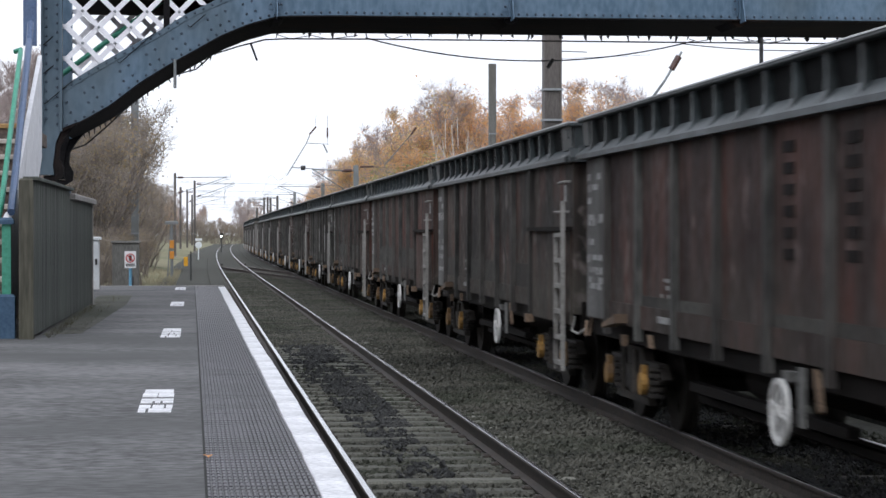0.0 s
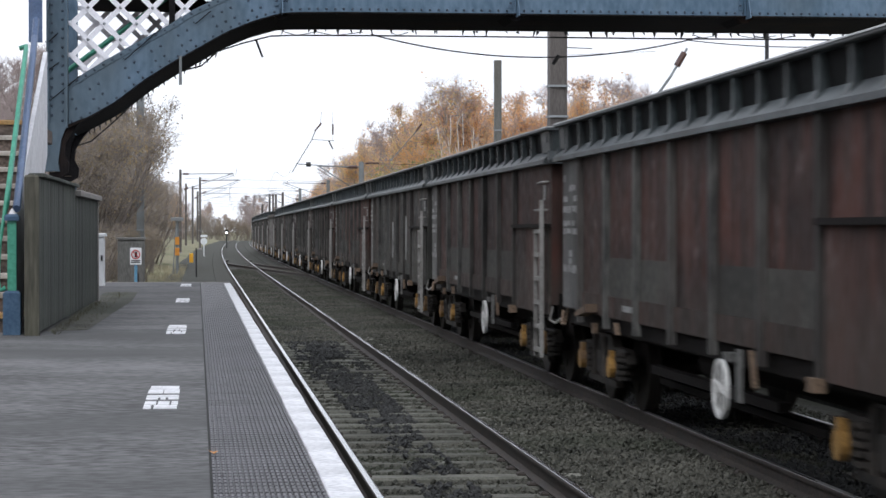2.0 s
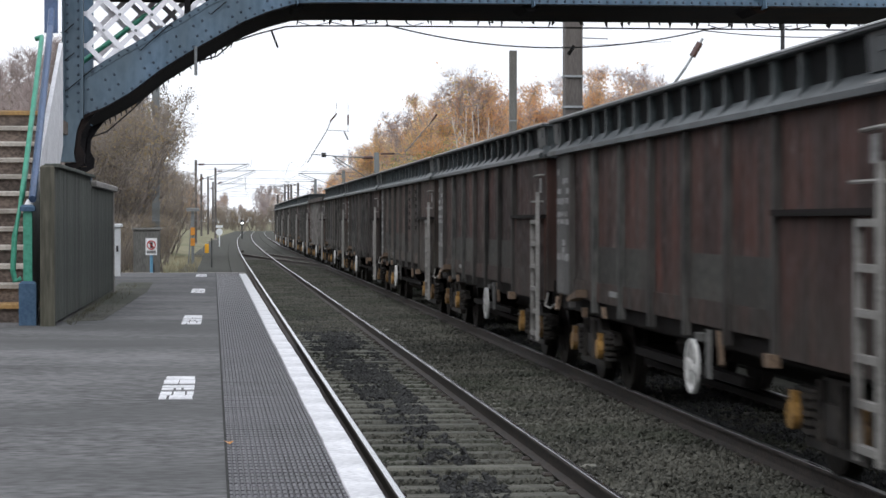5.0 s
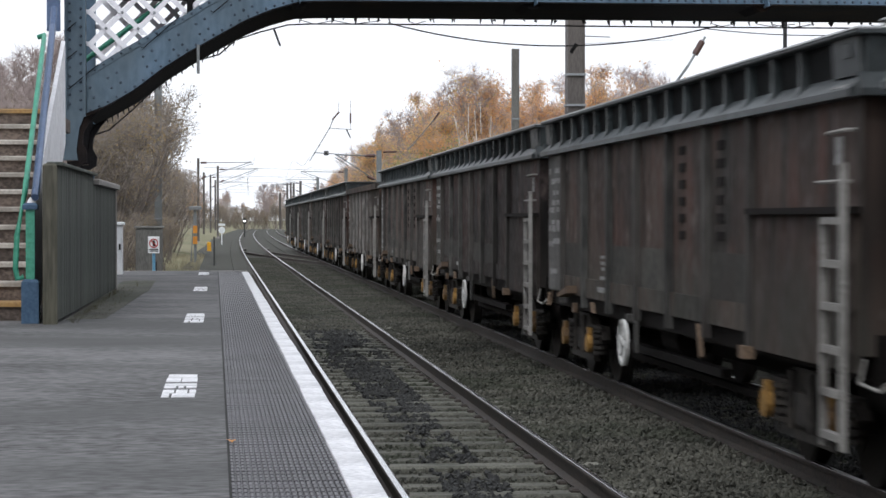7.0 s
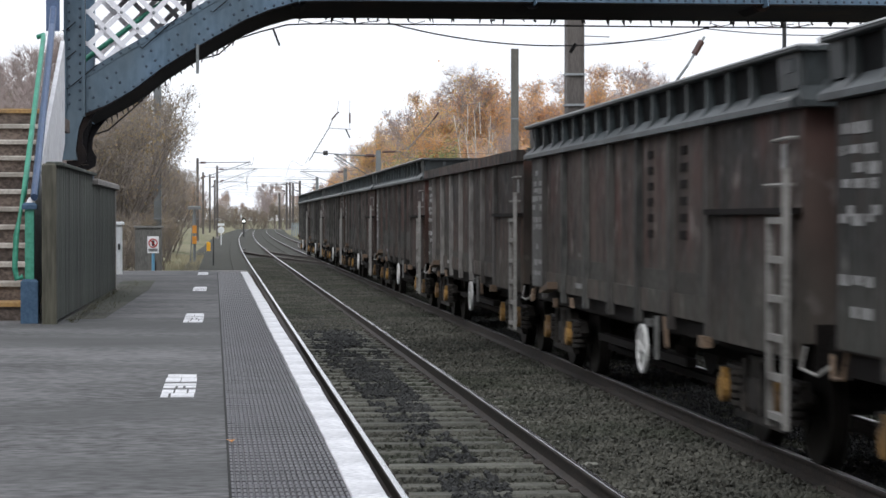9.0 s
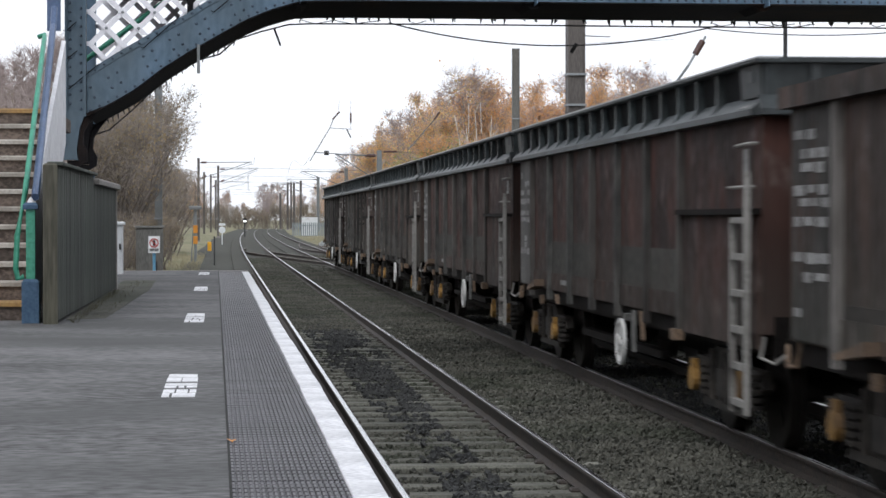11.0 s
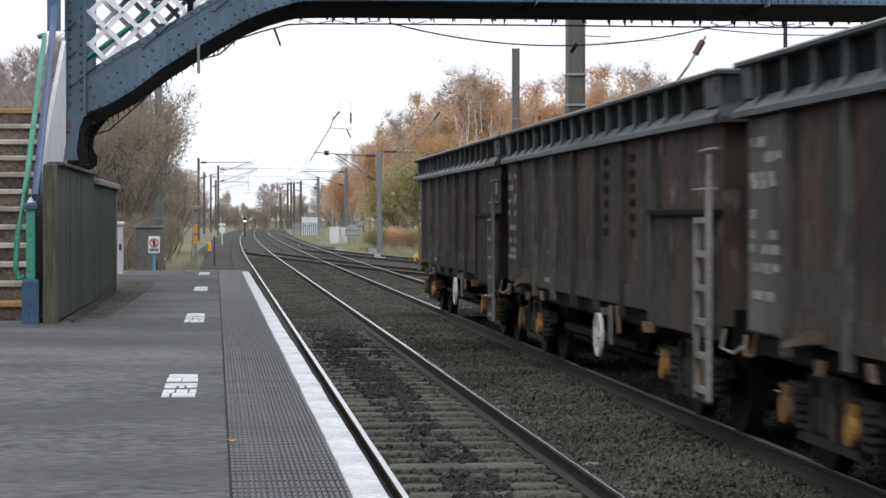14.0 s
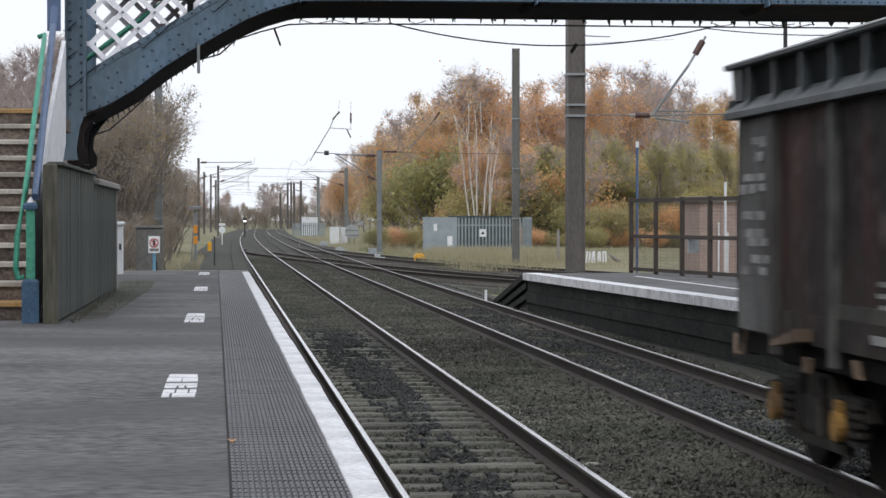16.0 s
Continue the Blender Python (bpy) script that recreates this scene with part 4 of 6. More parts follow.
def hanging_cables():
    rs = random.Random(5)
    y = BY + BW + 0.06
    m = Mesh()
    runs = [[(-1.95, 3.09), (-1.57, 3.22), (-1.25, 3.5), (-0.99, 3.75), (-0.72, 3.96), (-0.445, 4.18), (-0.016, 4.30), (0.218, 4.51), (0.566, 4.625), (0.963, 4.73), (1.29, 4.745), (2.4, 4.75), (4.2, 4.75), (6.5, 4.745), (9.5, 4.75), (12, 4.75)]]
    for run in runs:
        m.tube([(x, y, z - 0.05) for x, z in run], 0.012, 6)
    c = thing("bridge_cable", m, M["wire"], "black cable clipped under the footbridge", "cable")
    m = Mesh().tube([(x, y + 0.02, 4.72 - 0.31 * (1 - ((x - 4.8) / 2.4) ** 2)) for x in [2.4 + 0.24 * i for i in range(21)]], 0.011, 6)
    thing("bridge_cable", m, M["wire"], "slack black cable hanging below the footbridge", "cable")
    m = Mesh().tube([(x, y + 0.02, 4.68 - 0.09 * (1 - ((x - 8.6) / 1.6) ** 2)) for x in [7.0 + 0.32 * i for i in range(11)]], 0.008, 6)
    thing("bridge_cable", m, M["wire"], "slack black cable hanging below the footbridge", "cable")
    m = Mesh()
    for i in range(64):
        x = 0.3 + 0.185 * i + rs.uniform(-0.12, 0.12)
        q = rs.uniform(0.02, 0.09)
        m.tube([(x, y, 4.78), (x + rs.uniform(-0.03, 0.03), y, 4.78 - q)], rs.choice((0.012, 0.018, 0.028)), 5, 0.006)
        if rs.random() < 0.2:
            e = rs.uniform(0.15, 0.7)
            m.tube([(x, y, 4.75), (x + e * 0.4, y, 4.73 - q * 0.5), (x + e, y, 4.75)], 0.006, 5)
    for i in range(26):
        x = -1.6 + 0.075 * i
        m.tube([(x, y, arch(x) + 0.01), (x + rs.uniform(-0.03, 0.03), y, arch(x) - rs.uniform(0.02, 0.09))], 0.016, 5, 0.004)
    k = thing("cable_clips", m, M["wire"], "ragged clips and soot below the footbridge", "clips", kind="stuff")
    m = Mesh().tube([(-0.29, BY - 0.09, 4.2), (-0.29, BY - 0.09, 3.82)], 0.02, 8)
    thing("drain_pipe", m, M["mast"], "short drain pipe under the footbridge girder", "pipe")
    m = Mesh().tube([(0.76, y, 4.62), (0.85, y, 4.38)], 0.016, 6)
    thing("cable_hook", m, M["wire"], "bent iron hook below the footbridge", "hook")
    m = Mesh().tube([(5.12, y, 4.44), (5.04, y, 4.31)], 0.03, 6)
    thing("cable_hook", m, M["wire"], "black clamp on the slack cable", "hook")


hanging_cables()
# ---------------------------------------------------------------- far platform
def platform_far():
    p = holder("platform_far", (0, 0, 0), "low opposite platform with white edge and sooty brick wall", "platform", kind="structure")
    top = 0.70
    edge = [(6.86, 50.0), (7.2, 43.0), (7.58, 35.0), (7.95, 27.0), (8.25, 20.0), (8.5, 0.0), (8.5, -40)]
    out = edge + [(13.5, -40), (13.5, 50.0)]
    part("deck", Mesh().prism(out, "z", -0.45, top), M["asphalt"], p)
    for (xa, ya), (xb, yb) in zip(edge, edge[1:]):
        n = max(1, int(abs(ya - yb) / 0.9))
        for i in range(n):
            u, w = i / n, (i + 0.985) / n
            x0, y0, x1, y1 = xa + (xb - xa) * u, ya + (yb - ya) * u, xa + (xb - xa) * w, ya + (yb - ya) * w
            d = rng.uniform(-0.012, 0.012)
            if y0 > -12:
                part("edging_stone", Mesh().prism([(x0 - 0.16 + d, y0), (x1 - 0.16 + d, y1), (x1 + 0.22, y1), (x0 + 0.22, y0)], "z", top - 0.15, top + 0.006), M["white_line"], p)
    # courses of the wall, stepping back
    for k in range(4):
        m = Mesh()
        o = -0.05 - 0.035 * (k % 2)
        z1 = top - 0.15 - 0.005 - 0.25 * k
        m.prism([(x + o, y) for x, y in edge[:6]] + [(edge[5][0] + 0.3, edge[5][1]), (edge[0][0] + 0.3, edge[0][1])], "z", z1 - 0.24, z1)
        part("wall_course", m, M["dark_wall"], p)
    # ramp at the end
    part("ramp", Mesh().prism([(50.0, -0.45), (50.0, top - 0.006), (57.0, -0.3), (57.0, -0.45)], "x", 6.9, 9.0), M["asphalt"], p)
    for k in range(3):
        part("ramp_coping", Mesh().prism([(50.0, top + 0.02 - 0.22 * k), (50.0, top - 0.12 - 0.22 * k), (57.0 - 1.4 * k, -0.40), (57.0 - 1.4 * k, -0.27)], "x", 6.74 + 0.03 * k, 7.05), M["dark_wall"], p)
    part("end_marker", Mesh().box(6.62, 56.6, -0.4, 6.68, 56.66, 0.12), M["cabinet_white"], p, "small white marker peg")
    # worn white line on the deck
    part("deck_line", Mesh().prism([(8.9, 33.0), (9.0, 33.0), (8.75, 47), (8.65, 47)], "z", top - 0.01, top + 0.004), M["white_line"], p)
    return p


platform_far()


def mesh_fence():
    f = holder("panel_fence", (9.15, 50.0, 0.70), "dark brown framed mesh fence on the far platform", "fence")
    n, dx, dy = 7, 0.27, -1.5
    for i in range(n + 1):
        x, y = dx * i, dy * i
        part("post", Mesh().block(x - 0.045, y - 0.045, 0, x + 0.045, y + 0.045, 1.68, 0.012), M["mesh_fence"], f)
    for z in (0.09, 0.82, 1.62):
        part("rail", Mesh().sweep([(-0.03, -0.04), (0.03, -0.04), (0.03, 0.04), (-0.03, 0.04)], [(0, 0, z), (dx * n, dy * n, z)]), M["mesh_fence"], f)
    for i in range(n):
        w = Mesh()
        for k in range(1, 22):
            x, y = dx * (i + k / 22), dy * (i + k / 22)
            w.tube([(x, y, 0.1), (x, y, 1.6)], 0.0022, 4)
        for k in range(1, 22):
            z = 0.1 + 0.07 * k
            w.tube([(dx * i, dy * i, z), (dx * (i + 1), dy * (i + 1), z)], 0.0022, 4)
        part("wire_mesh", w, M["mesh_fence"], f)
    part("sign_plate", Mesh().box(0.58, -3.4, 0.5, 0.82, -3.36, 0.78), M["cabinet_grey"], f, "grey blank plate")
    return f


mesh_fence()


def small_box(name, at, size, mat, label, cat, detail=True):
    h = holder(name, at, label, cat)
    w, d, t = size
    part("body", Mesh().block(-w / 2, -d / 2, 0, w / 2, d / 2, t, 0.02), mat, h)
    if detail:
        part("roof", Mesh().block(-w / 2 - 0.03, -d / 2 - 0.03, t, w / 2 + 0.03, d / 2 + 0.03, t + 0.05, 0.015), mat, h)
        dr = part("door", Mesh().block(-w / 2 + 0.04, -d / 2 - 0.015, 0.08, w / 2 - 0.04, -d / 2 - 0.001, t - 0.06, 0.004), mat, h)
        part("handle", Mesh().box(w / 4, -d / 2 - 0.04, t * 0.5, w / 4 + 0.03, -d / 2 - 0.016, t * 0.62), M["black"], dr)
    return h


# beyond the board fence on the near side
small_box("equipment_cabinet", (-1.61, 35.3, PLAT), (0.2, 0.4, 0.76), M["cabinet_white"], "narrow white equipment cabinet behind the board fence", "cabinet")
small_box("relay_cabinet", (-1.62, 52.0, -0.3), (0.6, 0.5, 2.0), M["mast_dull"], "dull grey metal relay cabinet at the platform end", "cabinet")


def warning_sign():
    s = holder("warning_sign", (-1.46, 50.0, -0.3), "white warning sign with red ring on a blue post", "sign")
    part("post", Mesh().tube([(0, 0, 0), (0, 0, 1.5)], 0.035, 8), M["light_blue"], s, "light blue post")
    part("plate", Mesh().block(-0.125, -0.06, 1.46, 0.125, -0.04, 1.83, 0.004), M["cabinet_white"], s)
    part("ring", Mesh().disc((0, -0.065, 1.68), "y", 0.10, 0.004, 24, 0.078), M["red"], s, "red ring")
    part("bar", Mesh().prism([(-0.07, 1.735), (-0.055, 1.75), (0.07, 1.625), (0.055, 1.61)], "y", -0.074, -0.062), M["red"], s, "red slanting bar")
    part("symbol", Mesh().prism([(-0.025, 1.62), (0.03, 1.62), (0.03, 1.74), (-0.025, 1.74)], "y", -0.069, -0.062), M["black"], s, "black symbol block")
    part("text_bars", Mesh().box(-0.1, -0.066, 1.50, 0.1, -0.061, 1.52).box(-0.1, -0.066, 1.535, 0.1, -0.061, 1.555), M["black"], s, "dark bars of small text")
    return s


warning_sign()


def line_signal():
    s = holder("line_side_post", (-1.18, 106.0, -0.1), "lineside post with orange plates and a hooded lamp", "post")
    part("post", Mesh().tube([(0, 0, 0), (0, 0, 2.5)], 0.07, 8), M["mast"], s)
    part("hood", Mesh().block(-0.3, -0.2, 2.45, 0.3, 0.2, 2.62, 0.04), M["mast"], s)
    for z in (0.85, 1.35):
        part("plate", Mesh().block(-0.1, -0.1, z, 0.1, -0.07, z + 0.36, 0.01), M["orange"], s, "orange plate")
    part("strut", Mesh().tube([(-0.2, 0, 0), (-0.05, 0, 2.3)], 0.03, 6), M["mast"], s)
    return s


line_signal()
o = thing("orange_box", Mesh().block(-0.13, -0.13, 0, 0.13, 0.13, 0.6, 0.03), M["yellow"], "orange lineside box by the track", "box")
o.location = (-0.75, 150.0, -0.2)
o = thing("speed_disc", Mesh().disc((0, 0, 0.8), "y", 0.28, 0.03, 24).tube([(0, 0.06, -0.5), (0, 0.06, 0.6)], 0.05, 6).box(-0.28, -0.03, 1.15, 0.28, 0.03, 1.35), M["cabinet_white"], "white round lineside sign", "sign")
o.location = (0.1, 190.0, 0.2)
o = thing("marker_post", Mesh().tube([(0, 0, 0), (0, 0, 1.4)], 0.04, 6), M["wire"], "thin dark lineside post", "post")
o.location = (-0.3, 105.0, -0.3)
h = holder("tail_signal", (2.75, 262.0, -0.2), "distant lineside signal with a white light", "signal")
part("post", Mesh().tube([(0, 0, 0), (0, 0, 1.8)], 0.08, 6), M["wire"], h)
lamp_mat = bpy.data.materials.new("signal light")
lamp_mat.use_nodes = True
lamp_mat.node_tree.nodes["Principled BSDF"].inputs["Emission Color"].default_value = (1, 1, 0.95, 1)
lamp_mat.node_tree.nodes["Principled BSDF"].inputs["Emission Strength"].default_value = 3.0
part("head", Mesh().block(-0.2, 0.0, 1.6, 0.2, 0.2, 2.2, 0.03), M["black"], h)
part("lens", Mesh().disc((0, -0.03, 1.85), "y", 0.13, 0.02, 14), lamp_mat, h, "lit white lens")

# right-hand lineside equipment
small_box("relay_cabinet", (10.3, 206.0, -0.35), (0.85, 0.6, 1.5), M["cabinet_white"], "white relay cabinet by the junction", "cabinet")
small_box("relay_cabinet", (11.2, 207.0, -0.35), (0.6, 0.6, 1.45), M["cabinet_white"], "white relay cabinet by the junction", "cabinet")
disc_sign = holder("round_sign", (11.55, 200.0, -0.35), "grey back of a round lineside sign on two posts", "sign")
part("disc", Mesh().disc((0, 0, 1.15), "y", 0.62, 0.03, 28), M["cabinet_grey"], disc_sign)
for q in (-0.2, 0.2):
    part("post", Mesh().tube([(q, 0.06, 0), (q, 0.06, 2.2)], 0.05, 6), M["mast"], disc_sign)
for q in (0.75, 1.2, 1.9):
    part("stiffener", Mesh().box(-0.62, -0.06, q, 0.62, -0.031, q + 0.09), M["mast"], disc_sign)
part("side_plate", Mesh().block(0.5, -0.05, 1.7, 1.0, -0.02, 2.05, 0.01), M["cabinet_grey"], disc_sign)
small_box("relay_cabinet", (8.75, 131.0, -0.35), (0.42, 0.4, 0.5), M["cabinet_grey"], "small grey relay box at the foot of a mast", "cabinet")
small_box("portable_building", (11.7, 300.0, -0.3), (2.0, 3.0, 2.4), M["cabinet_white"], "white portable building beyond the junction", "building")
pf = holder("steel_fence", (9.3, 296.0, -0.3), "grey steel fence before the portable building", "fence")
for k in range(16):
    part("pale", Mesh().box(0.27 * k, -0.02, 0, 0.27 * k + 0.17, 0.02, 1.75), M["palisade"], pf)
part("rail", Mesh().box(0, 0.022, 1.3, 4.2, 0.06, 1.4), M["palisade"], pf)
gb = holder("grit_bin", (9.65, 110.0, -0.24), "yellow plastic grit bin in the grass", "bin")
part("body", Mesh().prism([(-0.22, 0), (0.22, 0), (0.27, 0.3), (-0.27, 0.3)], "y", -0.18, 0.18), M["yellow"], gb)
part("lid", Mesh().prism([(-0.29, 0.302), (0.29, 0.302), (0.16, 0.46), (-0.16, 0.46)], "y", -0.2, 0.2), M["yellow"], gb)


def palisade():
    f = holder("palisade_fence", (11.7, 131.0, -0.18), "grey steel palisade fence round an equipment compound", "fence")
    pale = Mesh().prism([(-0.045, 0), (0.045, 0), (0.045, 2.1), (0.0, 2.2), (-0.045, 2.1)], "y", -0.012, 0.012).data("pale", M["palisade"])
    sheet = Mesh().box(0.0, -0.03, 0.05, 2.0, 0.0, 2.2)
    part("sheet_panel", sheet, M["palisade"], f, "flat grey sheet panel")
    for i in range(19):
        ob = new("pale", pale)
        ob.parent, ob.location = f, (2.1 + 0.2 * i, 0, rng.uniform(-0.02, 0.02))
    for i in range(14):
        ob = new("pale", pale)
        ob.parent, ob.location, ob.rotation_euler = f, (5.85 + 0.06 * i, 0.14 * i, 0), (0, 0, 1.1)
    for z in (0.4, 1.7):
        part("rail", Mesh().box(0, 0.02, z, 5.8, 0.06, z + 0.06), M["palisade"], f)
    part("danger_plate", Mesh().block(3.3, -0.05, 1.05, 3.7, -0.02, 1.5, 0.01), M["cabinet_white"], f, "white warning plate")
    part("notice", Mesh().block(0.62, -0.06, 1.4, 0.82, -0.035, 1.8, 0.005), M["cabinet_white"], f, "white notice")
    part("notice", Mesh().block(1.42, -0.06, 0.5, 1.72, -0.035, 1.1, 0.005), M["cabinet_white"], f, "white notice")
    part("plate_mark", Mesh().prism([(3.4, 1.2), (3.6, 1.2), (3.5, 1.4)], "y", -0.06, -0.051), M["black"], f, "black triangle")
    return f


palisade()
small_box("equipment_hut", (15.6, 135.0, -0.3), (3.8, 2.5, 2.35), M["hut_green"], "dark grey green flat-roofed equipment hut inside the compound", "hut")
bh = holder("brick_hut", (16.6, 72.0, -0.3), "small red brick hut with pale slab roof behind the platform fence", "hut")
part("wall", Mesh().box(-1.5, -1.5, 0, 1.8, 1.5, 2.75), M["brick_far"], bh)
part("roof_slab", Mesh().block(-1.65, -1.65, 2.752, 1.95, 1.65, 2.92, 0.02), M["cap_wood"], bh, "pale concrete roof slab")
for k in range(3):
    part("pipe", Mesh().tube([(-1.2 + 0.3 * k, -1.56, 0), (-1.2 + 0.3 * k, -1.56, 2.4 - 0.3 * k)], 0.03, 8), M["cabinet_white"], bh, "pale pipe")
st = holder("stake_fence", (15.45, 96.0, -0.1), "row of pale leaning concrete stakes in the grass", "fence")
for i in range(9):
    a = rng.uniform(-0.05, 0.05)
    part("stake", Mesh().prism([(0.125 * i, 0), (0.125 * i + 0.065, 0), (0.125 * i + 0.065 + a, 0.62), (0.125 * i + a, 0.62 + rng.uniform(-0.05, 0.05))], "y", -0.04, 0.04), M["white_paint"], st)
for k in range(3):
    part("fallen_stake", Mesh().prism([(1.1 + 0.12 * k, 0.5 - 0.1 * k), (1.18 + 0.12 * k, 0.55 - 0.1 * k), (1.65 + 0.1 * k, 0.1), (1.57 + 0.1 * k, 0.03)], "y", -0.05 - 0.09 * k, 0.03 - 0.09 * k), M["cap_wood"], st)
o = thing("grass_post", Mesh().tube([(0, 0, 0), (0, 0, 1.5)], 0.07, 6), M["cap_wood"], "pale concrete post in the grass", "post")
o.location = (14.7, 98.0, -0.05)
bp = holder("blue_pole", (10.4, 56.0, -0.3), "slim blue pole with white top behind the fence", "pole")
part("shaft", Mesh().tube([(0, 0, 0), (0, 0, 4.0)], 0.034, 8), M["rail_blue"], bp)
part("tip", Mesh().tube([(0, 0, 4.0), (0, 0, 4.15)], 0.044, 8), M["cabinet_white"], bp)
fl = thing("marker_flag_post", Mesh().tube([(0, 0, 0), (0, 0, 2.9)], 0.035, 6), M["cabinet_white"], "thin white post behind the fence", "post")
fl.location = (12.2, 54.0, -0.1)


# ---------------------------------------------------------------- masts and overhead line
def near_post():
    p = holder("steel_post", (8.12, 51.5, 0.70), "tall brown grey steel post with pale bands on the far platform", "post")
    m = Mesh().prism([(-0.2, -0.2), (-0.15, -0.2), (-0.15, -0.165), (0.16, -0.165), (0.16, -0.2), (0.2, -0.2), (0.2, 0.2), (0.16, 0.2), (0.16, -0.13), (-0.15, -0.13), (-0.15, 0.2), (-0.2, 0.2)], "z", 0, 8.6)
    part("shaft", m, M["post_brown"], p)
    for z in (4.5, 3.55, 3.8):
        part("band", Mesh().box(-0.225, -0.23, z, 0.225, 0.22, z + 0.05), M["steel_grey"], p, "galvanised band")
    return p


near_post()


def ohl_mast(x, y, top, w=0.15, arm=0, base=-0.3, mat="mast", reach=3.2, h=None, group="overhead line masts"):
    p = holder("overhead_mast", (x, y, base), "grey steel overhead line mast beside the track", "mast", group)
    a, c = w * 0.8, w * 0.7
    s = Mesh().prism([(-w, -w), (-a, -w), (-a, -c), (a, -c), (a, -w), (w, -w), (w, w), (a, w), (a, -c + 0.03), (-a, -c + 0.03), (-a, w), (-w, w)], "z", 0, top - base)
    for z in (2.2, 4.4, 6.6):
        if z < top - base:
            part("clamp", Mesh().box(-w - 0.02, -w - 0.02, z, w + 0.02, -w + 0.01, z + 0.06), M["steel_grey"], p)
    part("shaft", s, M[mat], p)
    part("foot", Mesh().block(-w * 1.6, -w * 1.6, 0, w * 1.6, w * 1.6, 0.25, 0.05), M["cap_wood"], p, "concrete foot")
    if arm:
        z = (h or top - 0.4) - base
        part("cantilever", Mesh().tube([(0, 0, z), (arm * reach, 0, z + 0.05)], 0.04, 6), M["mast"], p)
        part("stay", Mesh().tube([(arm * 0.1, 0, z - 1.5), (arm * reach * 0.95, 0, z + 0.02)], 0.035, 6), M["mast"], p)
        part("insulator", Mesh().tube([(arm * 0.25, 0, z + 0.005), (arm * 0.75, 0, z + 0.01)], 0.09, 8), M["porcelain"], p, "brown ribbed insulator")
        part("insulator", Mesh().tube([(arm * 0.3, 0, z - 1.4), (arm * 0.7, 0, z - 1.2)], 0.09, 8), M["porcelain"], p, "brown ribbed insulator")
        part("steady_arm", Mesh().tube([(arm * reach, 0, z - 0.1), (arm * reach * 0.7, 0, z - 0.6)], 0.025, 6), M["mast"], p)
    return p


ohl_mast(12.95, 99.0, 9.42, 0.155, mat="mast_dull")
ohl_mast(9.3, 133.0, 5.95, 0.145, -1, reach=2.6, h=5.65)
ohl_mast(12.7, 230.0, 7.1, 0.17, -1, reach=4.6)
ohl_mast(15.4, 360.0, 8.6, 0.22, -1, reach=5)
for x, y, t in ((13.7, 390, 8.5), (13.5, 420, 8.7), (13.2, 450, 9.2), (14.5, 470, 9.6), (11.5, 440, 7)):
    ohl_mast(x, y, t, 0.2, -1 if y != 440 else 0, mat="post_brown")
ohl_mast(-2.0, 205.0, 7.4, 0.11, 1, reach=4.8, mat="post_brown")
ohl_mast(-0.3, 255.0, 7.9, 0.12, 1, reach=4.5, mat="post_brown")
ohl_mast(-2.2, 300.0, 8.1, 0.14, mat="post_brown")
ohl_mast(-1.45, 330.0, 8.4, 0.14, 1, reach=5, mat="post_brown")
ohl_mast(-0.9, 400.0, 8.8, 0.17, 1, reach=6, mat="post_brown")
ohl_mast(-2.5, 92.0, 9.2, 0.15, mat="mast")
po = thing("left_pole", Mesh().tube([(0, 0, 0), (0, 0, 5.5)], 0.04, 8), M["post_brown"], "thin pole beside the stairs", "pole")
po.location = (-2.35, 24.0, PLAT)


